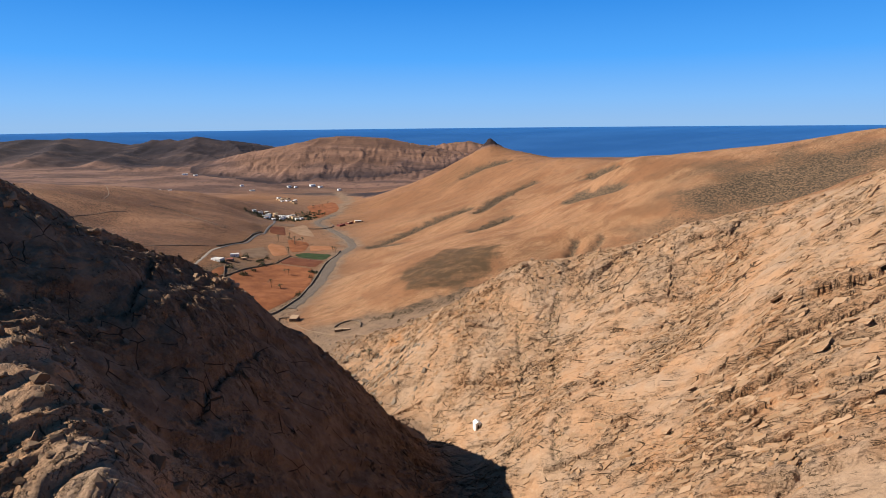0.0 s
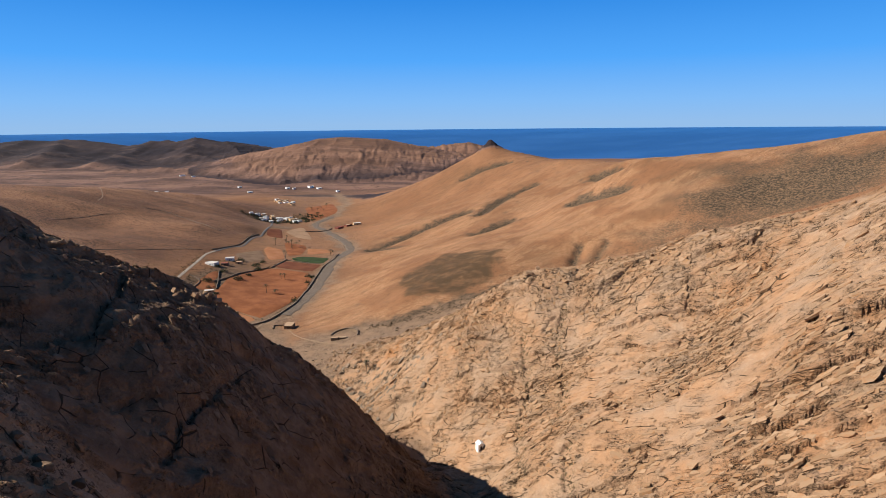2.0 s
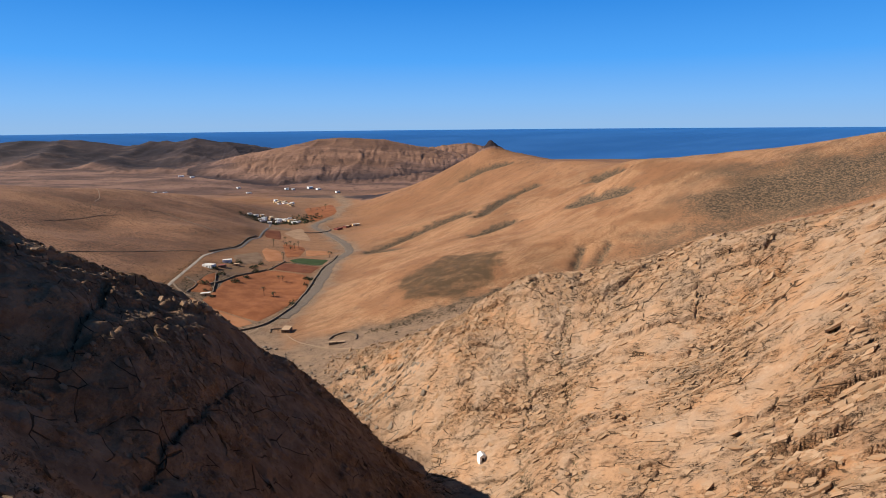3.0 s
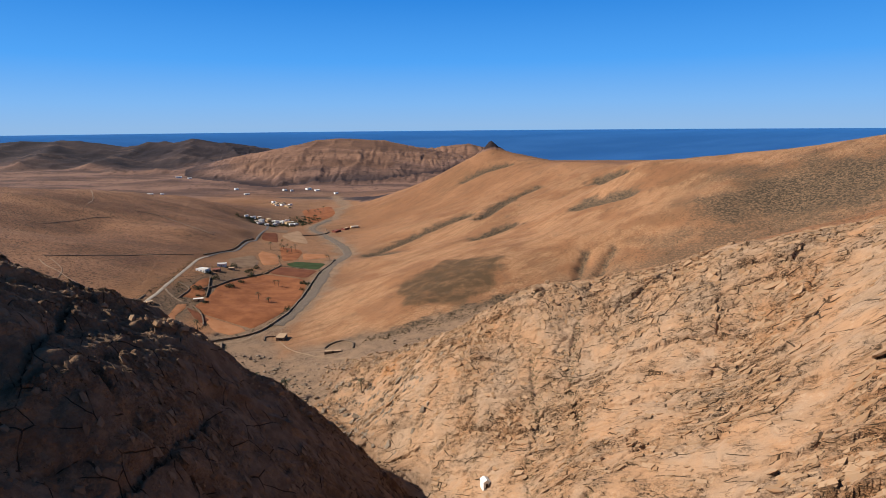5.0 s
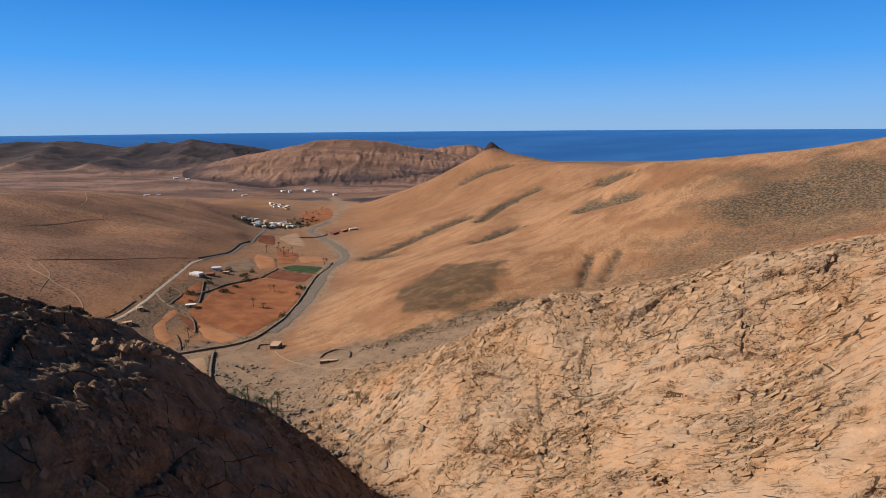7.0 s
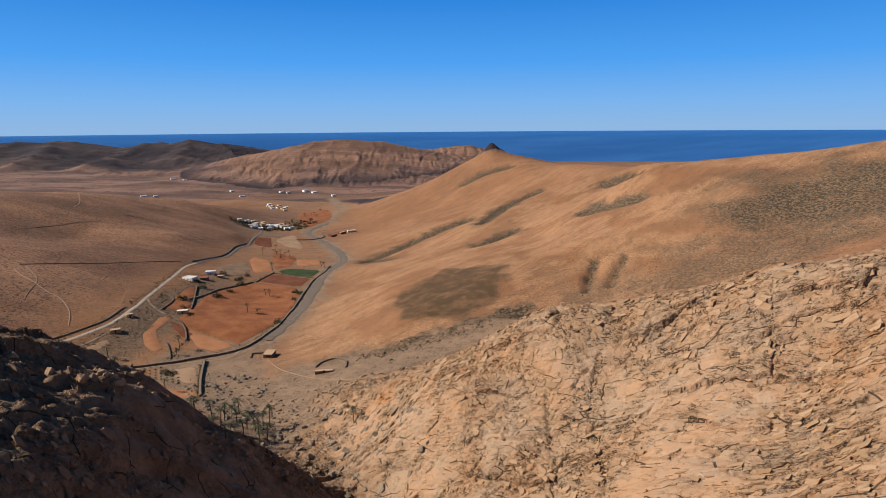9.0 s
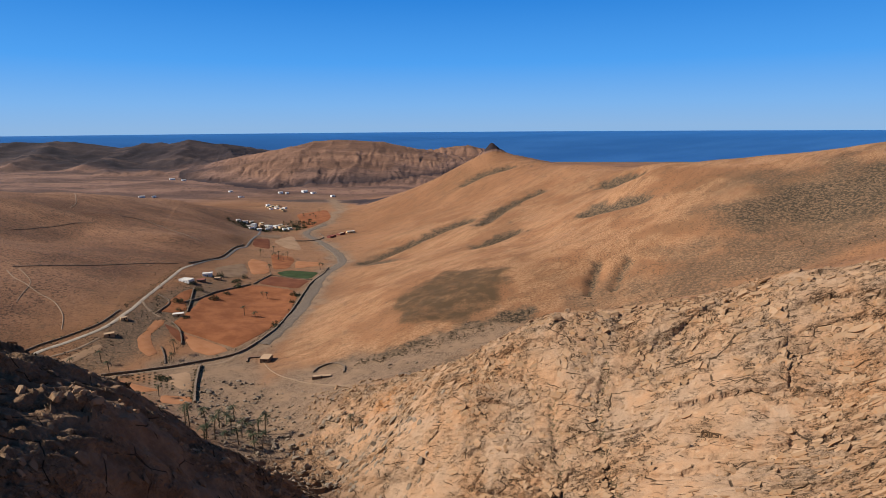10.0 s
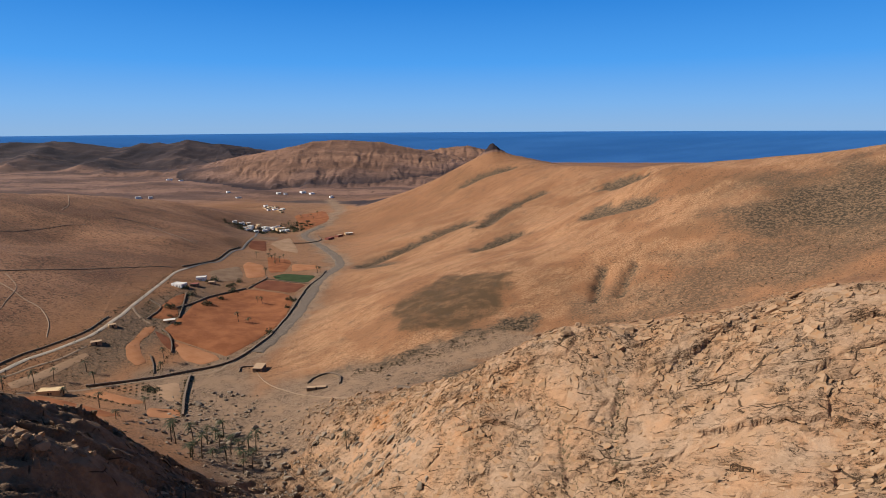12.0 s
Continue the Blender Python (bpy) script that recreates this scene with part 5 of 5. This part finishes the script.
def rubble(name, x, y, size, shapes, material, label, seed, stretch_x=1.0, turn=None, tilt=0.25, sink=0.25):
    rs = np.random.RandomState(seed)
    z = land(x, y)
    gx = (land(x + 2.5, y, False) - land(x - 2.5, y, False)) / 5
    gy = (land(x, y + 2.5, False) - land(x, y - 2.5, False)) / 5
    vs, fs, n = [], [], 0
    for i in range(len(x)):
        v, f = shapes[rs.randint(len(shapes))]
        e = Euler((rs.normal(0, tilt), rs.normal(0, tilt), rs.uniform(0, 6.283) if turn is None else turn + rs.normal(0, 0.3)))
        m = np.array(e.to_matrix())
        s = size[i] * np.array([stretch_x * rs.uniform(0.8, 1.2), rs.uniform(0.75, 1.1), rs.uniform(0.7, 1.1)])
        p = (v * s) @ m.T
        p[:, 2] += p[:, 0] * gx[i] + p[:, 1] * gy[i]
        p += (x[i], y[i], z[i] + s[2] * (0.5 - sink) * 0.6)
        vs.append(p), fs.append(f + n)
        n += len(v)
    ob = sheet(name, np.concatenate(vs), np.concatenate(fs), material, False)
    return tagged(ob, label, "rocks", kind="stuff")


def sprinkle(count, x0, x1, y0, y1, seed, keep):
    rs = np.random.RandomState(seed)
    x, y = rs.uniform(x0, x1, count), rs.uniform(y0, y1, count)
    ok = rs.uniform(0, 1, count) < keep(x, y)
    return x[ok], y[ok], rs


def rough_part(x, y):
    return 0.06 + 0.94 * step(0.25, 0.9, roughness_of(x, y))


def is_right(x, y):
    return step(0, 8, x - np.interp(y, [0, 165, 215, 250, 288, 322, 390], [14, 8, 3, -10, -30, -52, -110]))


x, y, rs = sprinkle(13000, -30, 165, 90, 385, 71, lambda x, y: rough_part(x, y) ** 1.5 * is_right(x, y) * rock_mask(x, y))
rubble("loose_rock", x, y, 0.22 + 0.75 * rs.uniform(0, 1, len(x)) ** 3, SHAPES, GRANITE, "pale tan granite rubble strewn over the slabs", 72)
x, y, rs = sprinkle(85000, -30, 165, 105, 370, 171, lambda x, y: is_right(x, y) * rock_mask(x, y) * (0.12 + 0.88 * roughness_of(x, y) ** 1.5))
edge = land(x, y, joints=True)[1]
keep = (edge > 0.16) & (fbm(x / 5, y / 5, 3, 175) > -0.12)
x, y = x[keep], y[keep]
rubble("ledge_rock", x, y, 0.26 + 1.05 * np.random.RandomState(172).uniform(0, 1, len(x)) ** 2.6, BLOCKS, GRANITE, "split tan granite blocks broken out along the ledges", 173, 1.3, STRIKE, 0.20, 0.30)
x, y, rs = sprinkle(900, -20, 160, 100, 350, 73, lambda x, y: (0.25 + 0.75 * rough_part(x, y)) * is_right(x, y) * rock_mask(x, y))
rubble("slab_rubble", x, y, 0.4 + 0.8 * rs.uniform(0, 1, len(x)) ** 2, PLATES, GRANITE, "tilted tan granite flakes lying on the slope", 74, 1.5, STRIKE, 0.2, 0.3)
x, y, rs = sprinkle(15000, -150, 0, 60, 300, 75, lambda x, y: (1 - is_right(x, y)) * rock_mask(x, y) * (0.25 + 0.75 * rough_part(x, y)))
rubble("loose_rock", x, y, 0.2 + 1.0 * rs.uniform(0, 1, len(x)) ** 3, SHAPES, SHADED_GRANITE, "brown angular rubble on the shaded ridge", 76)
x, y, rs = sprinkle(6000, -170, 10, 280, 450, 77, lambda x, y: step(48, 8, line_gap(x, y, [(-40, 310), (-75, 345), (-115, 385), (-152, 425)])) * 0.75 + 0.05)
rubble("river_boulders", x, y, 0.25 + 1.6 * rs.uniform(0, 1, len(x)) ** 4, SHAPES, GREYROCK, "grey rounded boulders in the dry wash", 78)
x, y, rs = sprinkle(5200, -80, 60, 300, 420, 79, lambda x, y: step(36, 6, line_gap(x, y, [(20, 335), (-5, 350), (-35, 380), (-60, 395)])))
rubble("loose_rock", x, y, 0.25 + 1.4 * rs.uniform(0, 1, len(x)) ** 3, SHAPES, GRANITE, "tan rubble at the foot of the spur", 80)


def boulder_mesh(seed, flat, material):
    v, f = rock_shape(seed, flat)
    bm = bmesh.new()
    vs = [bm.verts.new(p) for p in v]
    for t in f:
        bm.faces.new([vs[i] for i in t])
    bmesh.ops.bevel(bm, geom=bm.edges[:], offset=0.07, segments=2, affect="EDGES", clamp_overlap=True)
    bmesh.ops.triangulate(bm, faces=bm.faces[:])
    bmesh.ops.subdivide_edges(bm, edges=[e for e in bm.edges if e.calc_length() > 0.3], cuts=2)
    bmesh.ops.triangulate(bm, faces=bm.faces[:])
    for q in bm.verts:
        n = noise.fractal(q.co * 1.9 + Vector((seed, 0, 0)), 0.8, 2.1, 5)
        q.co += q.co.normalized() * 0.17 * n
    bmesh.ops.recalc_face_normals(bm, faces=bm.faces[:])
    me = bpy.data.meshes.new("boulder")
    bm.to_mesh(me)
    bm.free()
    me.materials.append(material)
    return me


TAN_B = [boulder_mesh(700 + k, 0.75, GRANITE) for k in range(6)]
BROWN_B = [boulder_mesh(720 + k, 0.8, SHADED_GRANITE) for k in range(6)]
GREY_B = [boulder_mesh(740 + k, 0.75, GREYROCK) for k in range(5)]


def boulders(meshes, places, low, high, seed, label, group):
    rs = random.Random(seed)
    zs = land(np.array([p[0] for p in places]), np.array([p[1] for p in places]))
    for (x, y, *given), z in zip(places, zs):
        s = given[0] if given else low + (high - low) * rs.random() ** 2
        ob = new("boulder", rs.choice(meshes))
        ob.matrix_world = pose(x, y, z + 0.3 * s, rs.uniform(-20, 20), rs.uniform(-20, 20), rs.uniform(0, 360)) @ Matrix.Diagonal((s * rs.uniform(0.9, 1.4), s * rs.uniform(0.8, 1.1), s, 1))
        tagged(ob, label, "boulder", group)


def along(pts, count, spread, seed):
    rs = random.Random(seed)
    line = smooth_line([p[:2] for p in pts], 1.0)
    return [(p[0] + rs.gauss(0, spread), p[1] + rs.gauss(0, spread)) for p in (line[rs.randrange(len(line))] for _ in range(count))]


def slab_mesh(seed):
    """A thick irregular sheet of split rock with worn edges."""
    rs = random.Random(seed)
    bm = bmesh.new()
    count = rs.randint(8, 11)
    rim = [(math.cos(2 * math.pi * k / count) * rs.uniform(0.75, 1.1), math.sin(2 * math.pi * k / count) * rs.uniform(0.7, 1.1)) for k in range(count)]
    top = [bm.verts.new((px, py, 0.16 + 0.05 * rs.random() - 0.04 * py)) for px, py in rim]
    low = [bm.verts.new((px * 0.9, py * 0.88, -0.35)) for px, py in rim]
    f = bm.faces.new(top)
    bm.faces.new(low[::-1])
    for k in range(count):
        bm.faces.new((low[k], low[(k + 1) % count], top[(k + 1) % count], top[k]))
    bmesh.ops.poke(bm, faces=[f])
    bmesh.ops.bevel(bm, geom=[e for e in bm.edges if all(v in top for v in e.verts)], offset=0.05, segments=2, affect="EDGES", clamp_overlap=True)
    bmesh.ops.triangulate(bm, faces=bm.faces[:])
    for q in bm.verts:
        q.co.z += 0.05 * noise.noise(q.co * 2.5 + Vector((seed, 0, 0)))
    bmesh.ops.recalc_face_normals(bm, faces=bm.faces[:])
    me = bpy.data.meshes.new("flat_rock")
    bm.to_mesh(me)
    bm.free()
    me.materials.append(GRANITE)
    return me


SLABS = [slab_mesh(800 + k) for k in range(9)]


def rock_slabs(count, seed):
    """Split sheets lying on the rock face, their lower edges standing clear of it."""
    x, y, rs = sprinkle(count * 6, 0, 150, 110, 325, seed, lambda x, y: is_right(x, y) * rock_mask(x, y) * (0.3 + 0.7 * rough_part(x, y)))
    x, y = x[:count], y[:count]
    z = land(x, y)
    gx = (land(x + 4, y, False) - land(x - 4, y, False)) / 8
    gy = (land(x, y + 4, False) - land(x, y - 4, False)) / 8
    for i in range(len(x)):
        up = Vector((-gx[i], -gy[i], 1)).normalized()
        a = STRIKE + rs.normal(0, 0.3)
        way = Vector((math.cos(a), math.sin(a), gx[i] * math.cos(a) + gy[i] * math.sin(a))).normalized()
        turn = Matrix((way, up.cross(way), up)).transposed().to_4x4()
        length = 1.1 + 2.6 * rs.uniform(0, 1) ** 2
        ob = new("flat_rock", SLABS[rs.randint(len(SLABS))])
        ob.matrix_world = Matrix.Translation((x[i], y[i], z[i] + 0.15)) @ turn @ pose(0, 0, 0, -9 - 9 * rs.uniform(0, 1), rs.normal(0, 4), 0) @ Matrix.Diagonal((length, length * rs.uniform(0.35, 0.55), length * rs.uniform(0.22, 0.38), 1))
        tagged(ob, "flat split tan granite rock lying on the rock face", "rock", "flat rocks of the granite face")


rock_slabs(260, 141)
boulders(TAN_B, [(100, 268, 3.2), (43, 301, 2.6)], 2, 3, 91, "large tan granite boulder on the spur crest", "crest boulders")
boulders(TAN_B, along(RIGHT_CREST[4:13], 60, 4.0, 92), 0.8, 2.0, 93, "tan granite boulder along the spur crest", "crest boulders")
boulders(TAN_B, along(LEFT_CREST[1:], 170, 4.0, 94), 0.4, 1.5, 95, "tan angular boulder catching the sun on the shaded ridge", "ridge boulders")
boulders(BROWN_B, along([(-115, 222), (-104, 229), (-90, 233), (-75, 238)], 46, 6.0, 96), 0.5, 1.3, 97, "big brown boulder on the ridge shoulder", "ridge boulders")
boulders(BROWN_B, along([(-100, 92), (-80, 98), (-62, 97), (-48, 93)], 40, 6.0, 98), 0.8, 2.2, 99, "sunlit brown boulder on the near spur", "spur boulders")
boulders(GREY_B, along([(-45, 315), (-75, 345), (-110, 385), (-148, 420)], 60, 9.0, 100), 0.9, 2.6, 101, "grey boulder in the dry wash", "wash boulders")


# ---- dry scrub ----
def scrub_patch(name, x, y, size, seed, material, label):
    rs = np.random.RandomState(seed)
    z = land(x, y)
    k = 6
    c = np.repeat(np.stack([x, y, z], 1), k, 0)
    s = np.repeat(size, k)[:, None]
    off = rs.normal(0, 0.42, (len(c), 3))
    off[:, 2] = np.abs(off[:, 2]) * 0.8
    c = c + off * s
    u, v, w = (rs.normal(0, 0.36, (len(c), 3)) * s for _ in range(3))
    verts = np.stack([c + u, c + v, c + w], 1).reshape(-1, 3)
    ob = sheet(name, verts, np.arange(len(verts)).reshape(-1, 3), material, False)
    return tagged(ob, label, "scrub", kind="stuff")


x, y, rs = sprinkle(9000, -60, 190, 385, 510, 111, lambda x, y: np.maximum(step(18, 4, line_gap(x, y, GULLY[3:6]) + 6 * fbm(x / 12, y / 12, 3, 211)), step(12, 3, line_gap(x, y, SCRUB_LINE) + 7 * fbm(x / 12, y / 12, 3, 245))) * 0.8)
scrub_patch("scrub", x, y, 0.4 + 0.8 * rs.uniform(0, 1, len(x)), 112, DRY, "dark dry scrub filling the gully behind the spur")
x, y, rs = sprinkle(9000, -110, 300, 720, 1290, 113, lambda x, y: step(0.12, 0.7, gully_cut(x, y) + 0.25 * fbm(x / 12, y / 12, 3, 219)) * 0.8)
scrub_patch("scrub", x, y, 0.7 + 1.5 * rs.uniform(0, 1, len(x)), 114, DRY, "dark scrub in the gullies of the brown hill")
x, y, rs = sprinkle(14000, 90, 420, 430, 660, 115, lambda x, y: np.maximum(step(130, 40, np.hypot(x - 330, (y - 560) / 0.9) + 40 * fbm(x / 45, y / 45, 4, 215)) * 0.6, step(95, 20, np.hypot((x - 190) / 2.2, y - 500) + 25 * fbm(x / 30, y / 30, 4, 217)) * 0.5))
scrub_patch("scrub", x, y, 0.32 + 0.6 * rs.uniform(0, 1, len(x)), 116, DRY, "sparse grey-brown scrub on the steep slope")
x, y, rs = sprinkle(6000, -280, -205, 400, 720, 117, lambda x, y: step(30, 6, line_gap(x, y, [(-262, 430), (-245, 500), (-243, 560), (-256, 640), (-262, 690)]) + 8 * fbm(x / 14, y / 14, 3, 118)) * 0.6)
scrub_patch("scrub", x, y, 0.35 + 0.6 * rs.uniform(0, 1, len(x)), 119, DRY, "dark scrub on the bank under the road")
x, y, rs = sprinkle(2600, -20, 160, 100, 330, 120, lambda x, y: is_right(x, y) * rock_mask(x, y) * rough_part(x, y) * step(0, 0.3, fbm(x / 9, y / 9, 3, 121)))
scrub_patch("scrub", x, y, 0.25 + 0.4 * rs.uniform(0, 1, len(x)), 122, DRY, "small dark shrubs in the rock joints")
x, y, rs = sprinkle(1500, -360, -230, 1040, 1240, 123, lambda x, y: step(34, 10, line_gap(x, y, [(-352, 1110), (-318, 1128), (-285, 1150), (-265, 1230)])) * 0.8)
scrub_patch("scrub", x, y, 1.2 + 2.0 * rs.uniform(0, 1, len(x)), 124, LEAF, "dark green thicket round the hamlet")
EDGES = [[(-225, 445), (-176, 480), (-149, 511), (-141, 577), (-146, 675), (-145, 815)], [(-236, 600), (-226, 650), (-208, 700), (-202, 752), (-151, 742)], [(-223, 545), (-205, 520), (-199, 506), (-196, 472)], [(-246, 645), (-224, 577)], [(-262, 606), (-243, 562)], [(-288, 430), (-275, 480), (-265, 515), (-270, 590), (-292, 720)], [(-295, 752), (-283, 822), (-293, 934)], [(-172, 473), (-150, 410)]]
x, y, rs = sprinkle(26000, -300, -135, 395, 960, 125, lambda x, y: np.maximum.reduce([step(5.5, 1.0, line_gap(x, y, e) + 1.5 * fbm(x / 6, y / 6, 2, 126)) for e in EDGES]) * 0.8)
scrub_patch("scrub", x, y, 0.35 + 0.75 * rs.uniform(0, 1, len(x)) ** 2, 127, LEAF, "dark shrubs and weeds along the field walls")
x, y, rs = sprinkle(5200, -300, -60, 395, 760, 128, lambda x, y: step(0.0, 0.5, fbm(x / 20, y / 20, 3, 129)) * step(100, 70, line_gap(x + 60, y, BED)) * 0.7)
scrub_patch("scrub", x, y, 0.25 + 0.5 * rs.uniform(0, 1, len(x)) ** 2, 130, DRY, "dry tufts strewn over the stony valley floor")
x, y, rs = sprinkle(7000, -420, -265, 400, 720, 131, lambda x, y: step(-0.1, 0.5, fbm(x / 40, y / 40, 3, 132)) * step(-262, -285, x - 0.02 * (y - 500)) * 0.75)
scrub_patch("scrub", x, y, 0.3 + 0.5 * rs.uniform(0, 1, len(x)) ** 2, 133, DRY, "dark dry tufts over the brown hillside above the road")
